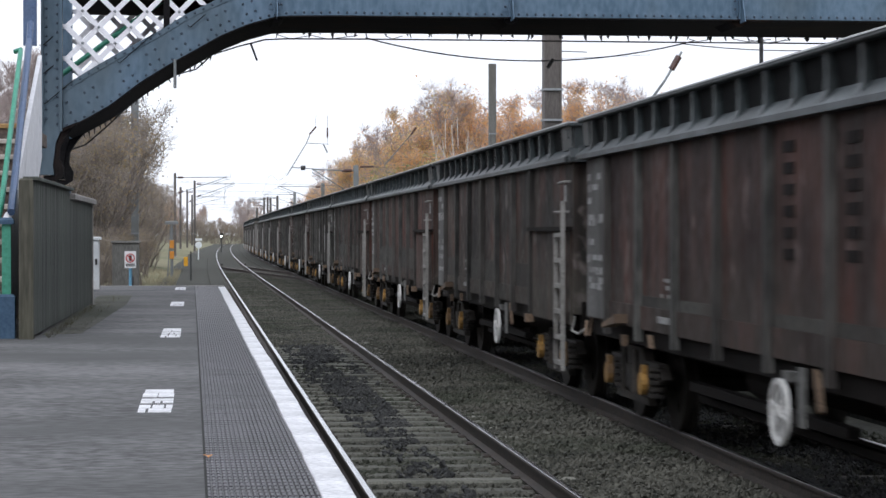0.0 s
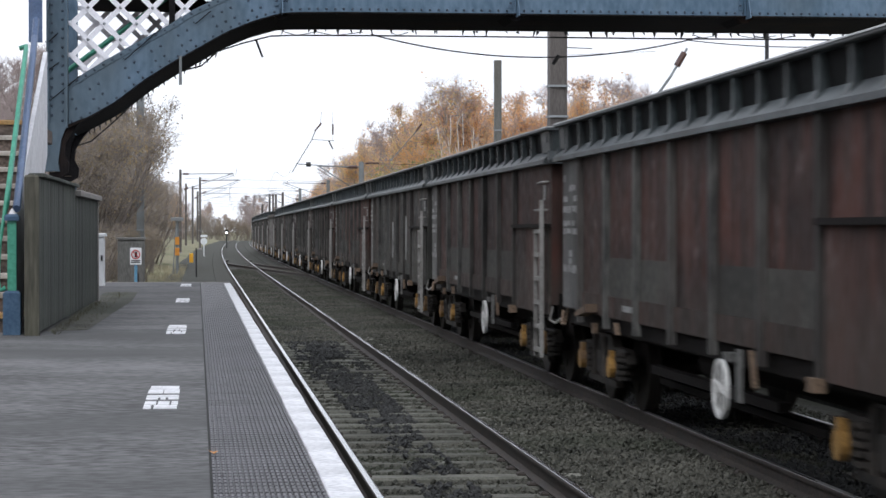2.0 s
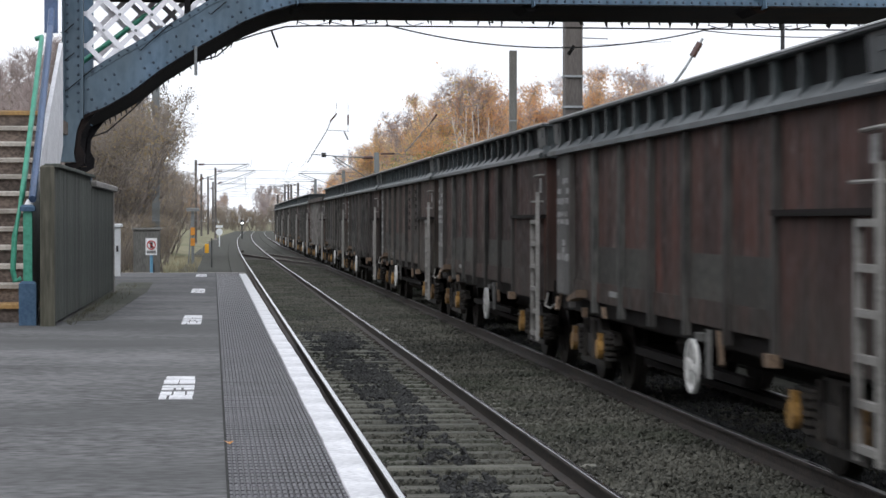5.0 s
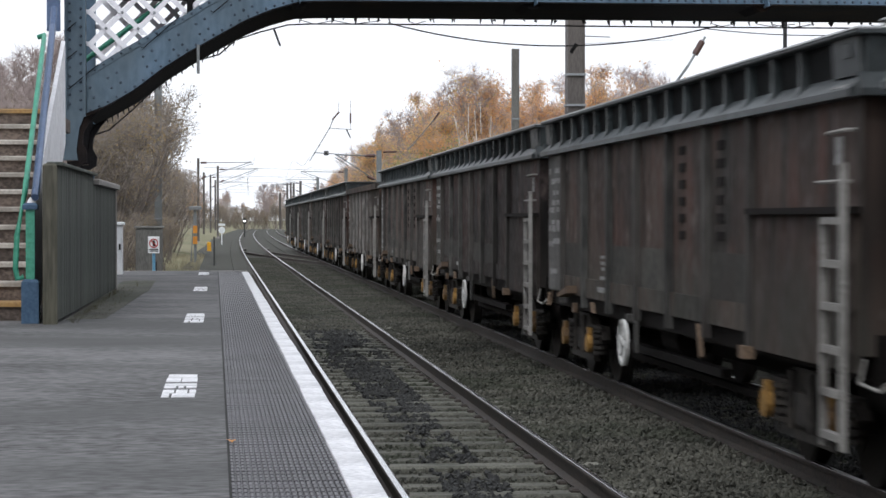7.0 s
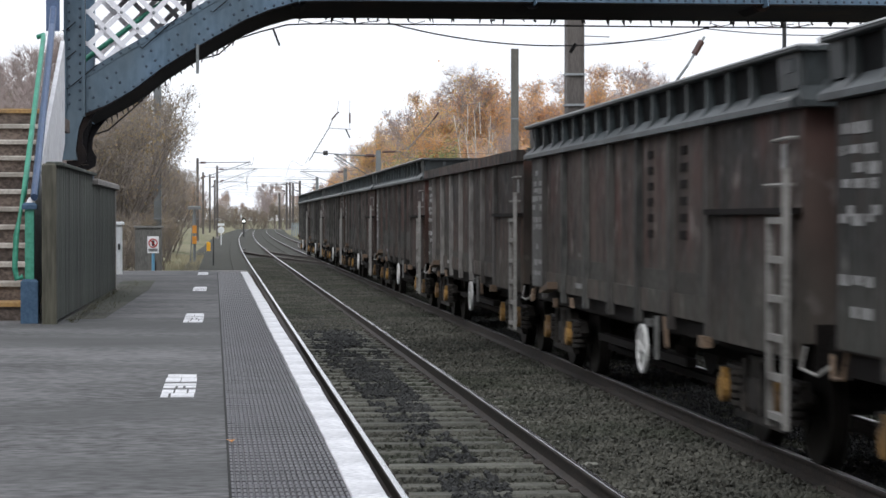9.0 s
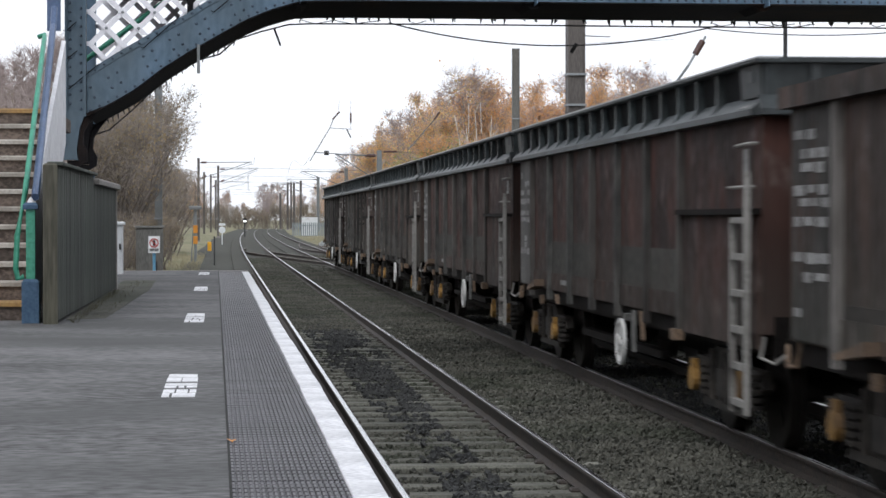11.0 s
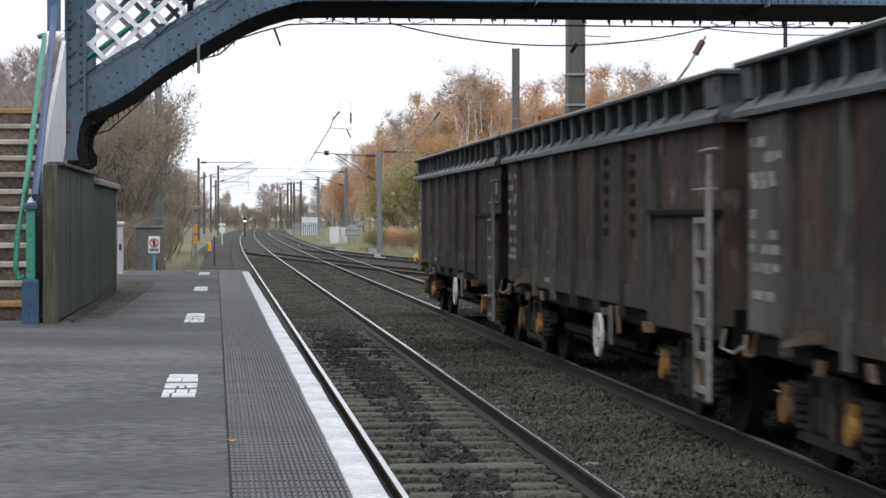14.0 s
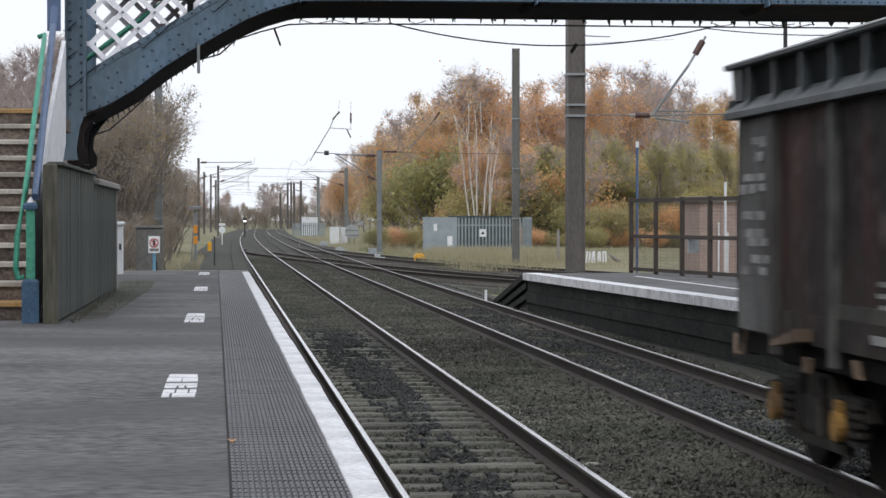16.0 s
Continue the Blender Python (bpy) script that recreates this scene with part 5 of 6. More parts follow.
def wires():
    """Contact and catenary wires over both tracks, droppers, and the registration hardware above the line."""
    def wire(name, pts, r, label):
        return thing(name, Mesh().tube(pts, r, 5), M["wire"], label, "wire")
    for cx in (T1, T2):
        wire("contact_wire", [(cx + bend(y) + 0.15 * math.sin(y * 0.06), y, 5.15) for y in range(140, 470, 15)], 0.008, "contact wire of the overhead line")
        wire("catenary_wire", [(cx + bend(y), y, 6.0 + 0.5 * math.cos(y / 60 * 6.283)) for y in range(140, 470, 6)], 0.009, "catenary wire of the overhead line")
    for i in range(7):
        y = 205 + 38 * i
        x0, x1 = (-2.0 + bend(y), 12.0 + bend(y))
        wire("span_wire", [(x0, y, 6.6), (x1, y, 6.3)], 0.012, "cross-span wire of the overhead line")
    # assemblies hung on the sky above the tracks
    h = holder("registration_arm", (0, 133.0, 0), "overhead registration assembly with brown insulators", "overhead fitting")
    def at(px, py, d=133.0):
        return ((px - 391.0) / FOCAL * d, 0.0, EYE.z + (388.0 - py) / FOCAL * d)
    for a, b, r, mat in (((548, 285), (583, 227), 0.03, "mast"), ((588, 212), (600, 198), 0.055, "porcelain"), ((620, 200), (620, 218), 0.055, "porcelain"), ((583, 227), (622, 229), 0.02, "mast"),
                         ((620, 229), (620, 178), 0.012, "mast"), ((598, 198), (600, 178), 0.012, "mast"), ((583, 227), (590, 210), 0.03, "mast"), ((613, 229), (620, 244), 0.04, "wire"), ((555, 270), (645, 276), 0.03, "mast"),
                         ((645, 276), (664, 277), 0.06, "porcelain"), ((678, 269), (702, 268), 0.06, "porcelain"), ((702, 268), (712, 268), 0.02, "mast")):
        part("rod" if mat != "porcelain" else "insulator", Mesh().tube([at(*a), at(*b)], r, 6), M[mat], h)
    part("weight", Mesh().tube([at(573, 271), at(575, 271), at(578, 271), at(581, 271)], 0.14, 10), M["wire"], h, "dark round weight")
    h = holder("registration_arm", (0, 99.0, 0), "overhead registration arm with brown insulator", "overhead fitting")
    for a, b, r, mat in (((722, 265), (770, 210), 0.025, "mast"), ((768, 212), (778, 198), 0.05, "porcelain"), ((722, 278), (760, 283), 0.015, "mast"), ((830, 184), (830, 236), 0.012, "cabinet_white"), ((851, 180), (853, 236), 0.012, "cabinet_white"), ((826, 186), (855, 181), 0.012, "mast"),
                         ((690, 270), (905, 272), 0.008, "wire")):
        part("rod" if mat != "porcelain" else "insulator", Mesh().tube([at(*a, 99.0), at(*b, 99.0)], r, 6), M[mat], h)
    h = holder("registration_arm", (0, 51.5, 0), "overhead registration arm with brown insulators reaching from the steel post", "overhead fitting")
    for a, b, r, mat in (((1161, 203), (1227, 112), 0.03, "mast"), ((1239, 92), (1253, 68), 0.075, "porcelain"), ((1227, 112), (1258, 60), 0.028, "steel_grey"), ((1038, 201), (1128, 202), 0.012, "mast"), ((1130, 202), (1156, 202), 0.065, "porcelain"),
                         ((1120, 202), (1165, 202), 0.03, "steel_grey"), ((1165, 202), (1300, 199), 0.014, "mast"), ((1165, 207), (1228, 214), 0.02, "mast"), ((1170, 194), (1232, 195), 0.014, "mast"), ((1020, 60), (1085, 62), 0.012, "mast"), ((1020, 75), (1200, 66), 0.004, "wire")):
        part("rod" if mat != "porcelain" else "insulator", Mesh().tube([at(*a, 51.5), at(*b, 51.5)], r, 8), M[mat], h)
    h = holder("sky_post", (9.5, 37.5, 0.70), "dark lamp post behind the footbridge", "post")
    part("shaft", Mesh().tube([(0, 0, 0), (0, 0, 5.6)], 0.035, 8), M["wire"], h)


wires()


# ---------------------------------------------------------------- trees
def branching(r, m, p, d, length, rad, depth, tips, spread=0.5, sides=5):
    """Adds a tapered limb and its boughs to m; keeps the tips."""
    pts, q, n = [p], p, 4
    for i in range(n):
        d = (d + Vector((r.uniform(-1, 1), r.uniform(-1, 1), r.uniform(-0.3, 0.7))) * 0.12).normalized()
        q = q + d * (length / n)
        pts.append(q)
    m.tube(pts, rad, sides, rad * 0.55)
    tips.append((q, d, depth))
    if depth == 0:
        return
    for i in range(r.randint(3, 4) if depth > 1 else r.randint(3, 5)):
        s = pts[r.randint(2, n)] if i else q
        side = Vector((r.uniform(-1, 1), r.uniform(-1, 1), r.uniform(0.0, 0.6))).normalized()
        branching(r, m, s, (d * (1 - spread) + side * spread + Vector((0, 0, 0.12))).normalized(), length * r.uniform(0.55, 0.75), rad * 0.5, depth - 1, tips, spread, max(3, sides - 1))


def make_tree(name, seed, height, leaves, leaf_mat, bark, label, spread=0.5, low=0.25, leaf_size=0.16, twigs=900, trunks=1, cat="tree", twig_mat=None, loose=0.028):
    r = random.Random(seed)
    h = holder(name, (0, -500, 0), label, cat)
    m, tips = Mesh(), []
    for k in range(trunks):
        lean = Vector((r.uniform(-0.12, 0.12), r.uniform(-0.12, 0.12), 1)).normalized() if trunks == 1 else Vector((r.uniform(-0.5, 0.5), r.uniform(-0.5, 0.5), 1)).normalized()
        o = Vector((0, 0, 0)) if trunks == 1 else Vector((r.uniform(-0.8, 0.8), r.uniform(-0.8, 0.8), 0))
        pts = [o + lean * height * low * 3.2 * u + Vector((r.uniform(-1, 1), r.uniform(-1, 1), 0)) * 0.012 * height * (u > 0) for u in (0, 0.25, 0.5, 0.75, 1)]
        m.tube(pts, height * 0.0125, 7, height * 0.004)
        for j in range(17 if trunks == 1 else 6):
            u = r.uniform(0.14, 1.0)
            i = min(3, int(u * 4))
            p = pts[i].lerp(pts[i + 1], u * 4 - i)
            a = r.uniform(0, 6.283)
            d = Vector((math.cos(a) * spread * 1.5, math.sin(a) * spread * 1.5, 0.8)).normalized()
            branching(r, m, p, d, height * 0.24 * (1.25 - 0.75 * u), height * 0.0045 * (1.3 - 0.7 * u), 2, tips, spread)
    part("trunk", m, bark, h, smooth=True)
    tw, lf = Mesh(), Mesh()
    for i in range(twigs):
        p, d, _ = r.choice(tips)
        e = (d * 0.6 + Vector((r.uniform(-1, 1), r.uniform(-1, 1), r.uniform(-0.3, 0.9)))).normalized()
        ln = height * r.uniform(0.03, 0.085)
        s = e.cross(Vector((0.3, 1, 0.2))).normalized() * height * 0.0011
        q = p + e * ln
        tw.add([tuple(p - s), tuple(p + s), tuple(q)], [(0, 1, 2)])
        if i % 2:
            b = p.lerp(q, 0.5)
            g = b + (e + Vector((r.uniform(-1, 1), r.uniform(-1, 1), r.uniform(-0.5, 1)))).normalized() * ln * 0.6
            tw.add([tuple(b - s), tuple(b + s), tuple(g)], [(0, 1, 2)])
    part("brushwood", tw, twig_mat or M["twig"], h)["kind"] = "stuff"
    if leaves:
        for i in range(leaves):
            p, d, _ = r.choice(tips)
            c = p + Vector((r.gauss(0, 1), r.gauss(0, 1), r.gauss(0, 1))) * height * loose
            a = Vector((r.uniform(-1, 1), r.uniform(-1, 1), r.uniform(-1, 1))).normalized()
            b = a.cross(Vector((r.uniform(-1, 1), r.uniform(-1, 1), r.uniform(-1, 1)))).normalized()
            s = leaf_size * r.uniform(0.5, 1.2)
            lf.add([tuple(c - a * s), tuple(c + b * s * 0.55), tuple(c + a * s), tuple(c - b * s * 0.55)], [(0, 1, 2, 3)])
        part("crown", lf, leaf_mat, h)["kind"] = "stuff"
    return h


def woods():
    r = random.Random(21)
    kinds = [make_tree("birch_tree", 1 + i, 13.0, 9000, M["leaf_autumn"], M["birch"] if i % 2 == 0 else M["bark"], "birch tree with thin orange and brown autumn leaves", 0.3, 0.27, 0.105, 2600) for i in range(5)]
    olive = [make_tree("birch_tree", 61 + i, 13.0, 8600, M["leaf_olive"], M["bark"], "tree with thinning olive and yellow leaves", 0.32, 0.25, 0.1, 3600) for i in range(2)]
    bare = [make_tree("bare_tree", 11 + i, 13.0, 700, M["leaf_autumn"], M["birch"], "nearly bare birch tree in late autumn", 0.34, 0.27, 0.12, 2600) for i in range(2)]
    naked = make_tree("bare_tree", 77, 13.0, 0, None, M["twig"], "bare twiggy tree without leaves", 0.32, 0.27, 0.1, 3800)
    shrub = [make_tree("shrub", 31 + i, 5.0, 5200, M["leaf_autumn"] if i == 2 else M["leaf_green"], M["bark"], "dense autumn shrub below the trees", 0.6, 0.16, 0.085, 900, 4, "shrub", None, 0.055) for i in range(3)]
    scrub = [make_tree("scrub", 41 + i, 6.0, 2300, M["leaf_brown"], M["bark"], "brown half-bare lineside scrub", 0.36, 0.22, 0.05, 3600, 5, "shrub", M["twig_brown"]) for i in range(3)]

    def put(src, x, y, s, group, z=-0.4):
        m = pose(x, y, z, 0, 0, r.uniform(0, 360))
        c = copy_thing(src, m)
        c.scale = (s * r.uniform(0.9, 1.1), s * r.uniform(0.9, 1.1), s)
        c["group"] = group
        return c

    # the wood to the right of the line: outline by bearing, as (sideways per metre, height per metre over eye level)
    line_up = [(0.052, 0.018), (0.060, 0.026), (0.072, 0.040), (0.085, 0.051), (0.098, 0.058), (0.110, 0.061), (0.122, 0.061), (0.135, 0.054), (0.150, 0.057), (0.165, 0.060), (0.180, 0.062), (0.195, 0.058), (0.210, 0.052), (0.225, 0.052), (0.245, 0.045), (0.28, 0.05), (0.32, 0.05)]
    for i, (b, hgt) in enumerate(line_up):
        for k in range(4):
            d = (172, 190, 150, 200)[k] + r.uniform(-8, 8) + (90 if b < 0.065 else 30 if b < 0.08 else 0)
            top = (EYE.z + hgt * d) * (1.0, 1.0, 0.72, 0.85)[k] * r.uniform(0.88, 1.03)
            src = r.choice(olive) if b > 0.125 and r.random() < (0.35, 0.1, 0.75, 0.4)[k] else r.choice(bare) if (b > 0.15 and k == 1) or r.random() < 0.2 else r.choice(kinds)
            if k == 2 and b < 0.09:
                continue
            put(src, (b + r.uniform(-0.006, 0.006)) * d, d, top / 12.6, "wood beside the line")
    for i in range(64):
        b = r.uniform(0.07, 0.27)
        d = r.uniform(141, 175) + (60 if b < 0.085 else 0)
        put(r.choice(shrub), b * d, d, r.uniform(0.8, 1.3) if d < 152 else r.uniform(1.3, 2.1), "shrubs below the wood")
    # a clump of slender white birches before the wood, one tree each
    for x0, x1, top in ((0.1125, 0.1035, 8.3), (0.1135, 0.1075, 7.6), (0.1145, 0.1125, 8.6), (0.1160, 0.1195, 8.2), (0.1175, 0.1225, 6.2), (0.1190, 0.1205, 7.2)):
        d = 137.5
        h = holder("white_birch", (x0 * d, d + r.uniform(-0.6, 0.6), -0.4), "slender white birch stem before the autumn wood", "tree", "white birches")
        m, pts = Mesh(), []
        for k in range(7):
            u = k / 6
            pts.append(Vector(((x1 - x0) * d * u ** 1.3 + 0.06 * math.sin(u * 7 + top), 0.1 * math.sin(u * 5), (top + 0.4) * u)))
        m.tube(pts, 0.056, 7, 0.016)
        for k in range(12):
            u = r.uniform(0.4, 0.98)
            p = pts[int(u * 6)].lerp(pts[int(u * 6) + 1], u * 6 - int(u * 6))
            q = p + Vector((r.uniform(-0.5, 0.5), r.uniform(-0.4, 0.4), r.uniform(0.4, 1.0)))
            m.tube([p, p.lerp(q, 0.5) + Vector((0, 0, 0.06)), q], 0.018, 4, 0.005)
        part("trunk", m, M["birch_white"], h, smooth=True)
    for i in range(30):
        b = 0.07 + 0.0068 * i
        put(r.choice(shrub), b * 141, 141 + r.uniform(-2, 2), r.uniform(0.3, 0.5), "shrubs below the wood")
    # far woods where the line goes out of sight
    for i in range(34):
        d = r.uniform(480, 640)
        b = r.uniform(-0.03, 0.06)
        put(r.choice(bare + [naked, naked, kinds[0]]), b * d, d, r.uniform(0.5, 0.78) * (0.7 if abs(b - 0.012) < 0.006 else 1), "far woods")
    for i in range(40):
        d = r.uniform(470, 560)
        b = -0.035 + 0.0025 * i
        put(r.choice(scrub), b * d, d, r.uniform(0.9, 1.3), "far woods", -1.6)
    for i in range(18):
        d = 250 + 12 * i
        put(r.choice(kinds + bare), (0.056 + 0.0012 * r.uniform(-4 if d < 370 else -14, 8)) * d, d, r.uniform(0.55, 0.75), "far woods")
    # scrub on the near side beyond the platform
    for i in range(38):
        y = r.uniform(64, 150)
        x = (-4.1 - r.uniform(0.0, 1.3)) if y < 95 else (-3.1 - r.uniform(0.0, 2.6))
        put(r.choice(scrub), x, y, ((1.9 + 0.055 * y) / 5.1 if y < 95 else 0.95) * r.uniform(0.85, 1.06), "scrub beyond the platform", -0.2)
    for i in range(7):
        put(naked, -5.2 - 0.5 * i - r.uniform(0, 0.8), 62 + 5 * i, 0.5, "scrub beyond the platform", -0.2)
    for k in range(10):
        y = r.uniform(180, 420)
        put(r.choice(scrub), -4.5 - 0.012 * y + bend(y) * 0.6, y, r.uniform(0.9, 1.2), "scrub beyond the platform", -0.2)
    for i in range(16):
        y = 56 + 4.5 * i
        put(scrub[i % 3], -2.3 - r.uniform(0, 1.4), y, r.uniform(0.3, 0.5), "scrub beyond the platform", -0.3)
    for src in kinds + olive + bare + shrub + scrub + [naked]:
        for o in list(src.children_recursive) + [src]:
            bpy.data.objects.remove(o)


woods()


def tufts(name, spots, material, label, seed, tall=0.3):
    r = random.Random(seed)
    m = Mesh()
    for x0, x1, y0, y1, z, n in spots:
        for i in range(n):
            x, y = r.uniform(x0, x1), r.uniform(y0, y1)
            h = tall * r.uniform(0.4, 1.2)
            a = r.uniform(0, 6.283)
            s = Vector((math.cos(a), math.sin(a), 0)) * 0.007 * (tall / 0.3) ** 0.5
            lean = Vector((r.uniform(-0.4, 0.4), r.uniform(-0.4, 0.4), 1)) * h
            p = Vector((x, y, z))
            m.add([tuple(p - s), tuple(p + s), tuple(p + lean * 0.6 + s * 0.5), tuple(p + lean)], [(0, 1, 2, 3)])
    return thing(name, m, material, label, "grass", kind="stuff")


tufts("dry_grass", [(-2.6, -0.9, 85, 130, -0.25, 1500), (9.5, 26, 86, 140, -0.12, 30000), (-3, -0.8, 52, 85, -0.25, 700), (8.5, 15, 150, 260, -0.3, 2500)], M["straw"], "dry straw-coloured grass tufts beside the line", 8, 0.36)
tufts("tall_dry_grass", [(11.5, 18.5, 112, 129, -0.15, 7000), (13.5, 16, 96, 104, -0.1, 1200)], M["straw"], "tall pale dry grass before the fenced compound", 14, 0.62)
tufts("green_tufts", [(9.0, 28, 88, 150, -0.15, 14000), (7.6, 12.5, 57, 90, -0.4, 1800)], M["green_grass"], "short green grass and weeds beside the line", 9, 0.32)
tufts("platform_weeds", [(-1.26, -1.0, 19.5, 31, PLAT, 420), (-1.26, -1.17, 18.7, 27, PLAT, 420)], M["green_weed"], "low weeds and moss along the foot of the fence", 10, 0.035)


# ---------------------------------------------------------------- wagons
LEN, PITCH, HALF = 14.55, 15.2, 1.19
SKIN = HALF - 0.012
RIBS = [1.45 + 1.65 * k for k in range(7)]


def label_bars(m, x, y0, z0, rowsn, w, h, r):
    """Unreadable stencilled data as plain bars."""
    for i in range(rowsn):
        z = z0 - i * h * r.uniform(1.5, 2.0)
        y = y0 + w * r.uniform(0.0, 0.25)
        while y < y0 + w * 0.9:
            e = y + w * r.uniform(0.12, 0.34)
            if r.random() < 0.72:
                m.box(x - 0.006, y, z - h * r.uniform(0.7, 1.1), x - 0.001, min(e, y0 + w), z)
            y = e + w * r.uniform(0.05, 0.12)


def make_wagon(body, low=False, slots=False, seed=1, brake=None, pale=False):
    """An open bogie box wagon; its tail end at y = 0, the other end at y = -LEN."""
    r = random.Random(seed)
    w = holder("box_wagon", (0, 0, 0), "", "wagon", "wagons of the freight train")
    Z0, Z1, Z2 = 1.0, 2.715, 3.166
    # body: two sides, ends, floor
    for s in (-1, 1):
        m = Mesh().box(s * (SKIN - 0.03), -LEN + 0.15, Z0, s * SKIN, -0.15, Z1)
        side = part("side_panel", m, body, w)
        for k, y in enumerate(RIBS):
            rb = Mesh().prism([(s * SKIN, -y - 0.062), (s * SKIN, -y + 0.062), (s * (HALF + 0.046), -y + 0.05), (s * (HALF + 0.055), -y + 0.038), (s * (HALF + 0.055), -y - 0.038), (s * (HALF + 0.046), -y - 0.05)], "z", Z0 - 0.12, Z1)
            part("rib", rb, M["rib_pale"] if low else M["wagon_rib"], side, "pale dusty upright rib, darkened for side shade" if low else "dusty upright rib, darkened for side shade")
            if k and (k * 7 + seed) % 3:
                part("patch_plate", Mesh().box(s * SKIN, -y + 0.09, Z0 + 0.221, s * (SKIN + 0.012), -y + 1.56, Z0 + 0.221 + 0.1 * ((k * 5 + seed) % 5 + 1)), M["wagon_patch"], side, "dull grey repair plate")
        part("bottom_chord", Mesh().box(s * SKIN, -RIBS[-1] + 0.07, Z0, s * (HALF + 0.01), -RIBS[0] - 0.07, Z0 + 0.22), body, side)
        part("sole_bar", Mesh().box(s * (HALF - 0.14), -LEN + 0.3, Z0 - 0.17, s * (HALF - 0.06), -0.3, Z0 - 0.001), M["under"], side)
        if pale:
            for y0, z1, wd in ((2.5, 2.2, 0.35), (6.2, 2.1, 0.5), (9.35, 2.2, 0.6)):
                part("pale_patch", Mesh().box(s * SKIN, -y0 - wd, 1.3, s * (SKIN + 0.014), -y0, z1), M["faded_mark"], side, "faded pale paint patch")
        # pale corner panel at the tail end
        part("corner_panel", Mesh().box(s * SKIN, -1.33, Z0 + 0.02, s * (SKIN + 0.02), -0.2, Z1 - 0.01), M["wagon_grey"] if r.random() < 0.3 else M["wagon_pale"], side, "pale worn corner panel")
        # recessed end bay with a box below
        part("end_box", Mesh().prism([(-LEN + 0.2, Z0 - 0.12), (-RIBS[-1] - 0.1, Z0 - 0.12), (-RIBS[-1] - 0.1, 1.94), (-LEN + 0.2, 1.94)], "x", s * SKIN, s * (HALF + 0.02)), body, side)
        part("end_box_lip", Mesh().box(s * SKIN, -LEN + 0.15, 1.942, s * (HALF + 0.085), -RIBS[-1] - 0.07, 1.99), M["under"], side)
        if slots and s < 0:
            for y in (RIBS[5] - 1.15, RIBS[6] - 1.2):
                for k in range(6):
                    part("slot", Mesh().box(-SKIN - 0.012, -y - 0.13, 1.72 + 0.155 * k, -SKIN - 0.001, -y + 0.13, 1.80 + 0.155 * k), M["under"], side, "dark foothold slot")
        if s < 0:
            t = Mesh()
            label_bars(t, -SKIN - 0.021, -1.25, 2.55, 10, 1.0, 0.075, r)
            part("data_panel", t, M["faded_mark"], side, "pale unreadable data bars")["kind"] = "stuff"
            t = Mesh()
            label_bars(t, -SKIN - 0.001, -RIBS[2] + 0.25, 1.5, 4, 0.45, 0.04, r)
            t.box(-HALF - 0.02, -RIBS[2] + 0.2, 1.09, -HALF - 0.011, -RIBS[2] + 0.75, 1.15)
            t.box(-SKIN - 0.012, -LEN + 0.62, 2.28, -SKIN - 0.001, -LEN + 0.78, 2.47)
            part("data_panel", t, M["faded_mark"], side, "pale unreadable data bars")["kind"] = "stuff"
    for y0 in (-0.17, -LEN + 0.1):
        e = part("end_panel", Mesh().box(-HALF, y0, Z0, HALF, y0 + 0.05, Z1), body, w)
        yo = y0 + 0.05 if y0 > -1 else y0 - 0.06
        for x in (-0.9, -0.3, 0.3, 0.9):
            part("end_rib", Mesh().box(x - 0.05, yo, Z0, x + 0.05, yo + 0.06, Z1), body, e)
        part("buffer_beam", Mesh().box(-1.1, y0 - 0.02, 0.8, 1.1, y0 + 0.09, 1.14), M["under"], e)
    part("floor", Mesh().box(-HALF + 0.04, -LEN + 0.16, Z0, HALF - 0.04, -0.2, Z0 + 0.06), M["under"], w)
    # rim: sloping ledge, set-back upper panel, fins and a capping
    rim = M["wagon_rim"]
    if low:
        for s in (-1, 1):
            part("top_chord", Mesh().box(s * (HALF - 0.04), -LEN + 0.1, Z1 + 0.001, s * (HALF + 0.1), -0.1, Z1 + 0.16), body, w)
        part("end_chord", Mesh().box(-HALF + 0.05, -0.2, Z1 + 0.001, HALF - 0.05, -0.06, Z1 + 0.16), body, w)
    else:
        for s in (-1, 1):
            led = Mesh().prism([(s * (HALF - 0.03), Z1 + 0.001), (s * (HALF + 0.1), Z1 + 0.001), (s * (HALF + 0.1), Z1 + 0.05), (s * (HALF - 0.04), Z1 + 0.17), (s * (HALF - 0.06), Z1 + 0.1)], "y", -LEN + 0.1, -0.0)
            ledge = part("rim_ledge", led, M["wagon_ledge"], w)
            part("rim_panel", Mesh().prism([(s * (HALF - 0.09), Z1 + 0.1), (s * (HALF - 0.04), Z1 + 0.1), (s * (HALF - 0.01), Z2 - 0.04), (s * (HALF - 0.06), Z2 - 0.04)], "y", -LEN + 0.1, -0.05), M["rim_shade"], ledge)
            cap = part("rim_capping", Mesh().prism([(s * (HALF - 0.10), Z2 - 0.045), (s * (HALF + 0.07), Z2 - 0.045), (s * (HALF + 0.082), Z2 - 0.035), (s * (HALF + 0.082), Z2 - 0.0145), (s * (HALF - 0.10), Z2 - 0.0145)], "y", -LEN - 0.05, 0.05), rim, ledge)
            part("rubbed_lip", Mesh().prism([(s * (HALF - 0.10), Z2 - 0.014), (s * (HALF + 0.09), Z2 - 0.014), (s * (HALF + 0.086), Z2), (s * (HALF - 0.10), Z2)], "y", -LEN - 0.05, 0.05), M["wagon_edge"], cap, "pale top edge, sky glint put in its colour")
            for k in range(16):
                y = -0.62 - 0.822 * k
                foot, waist = 0.075, 0.034
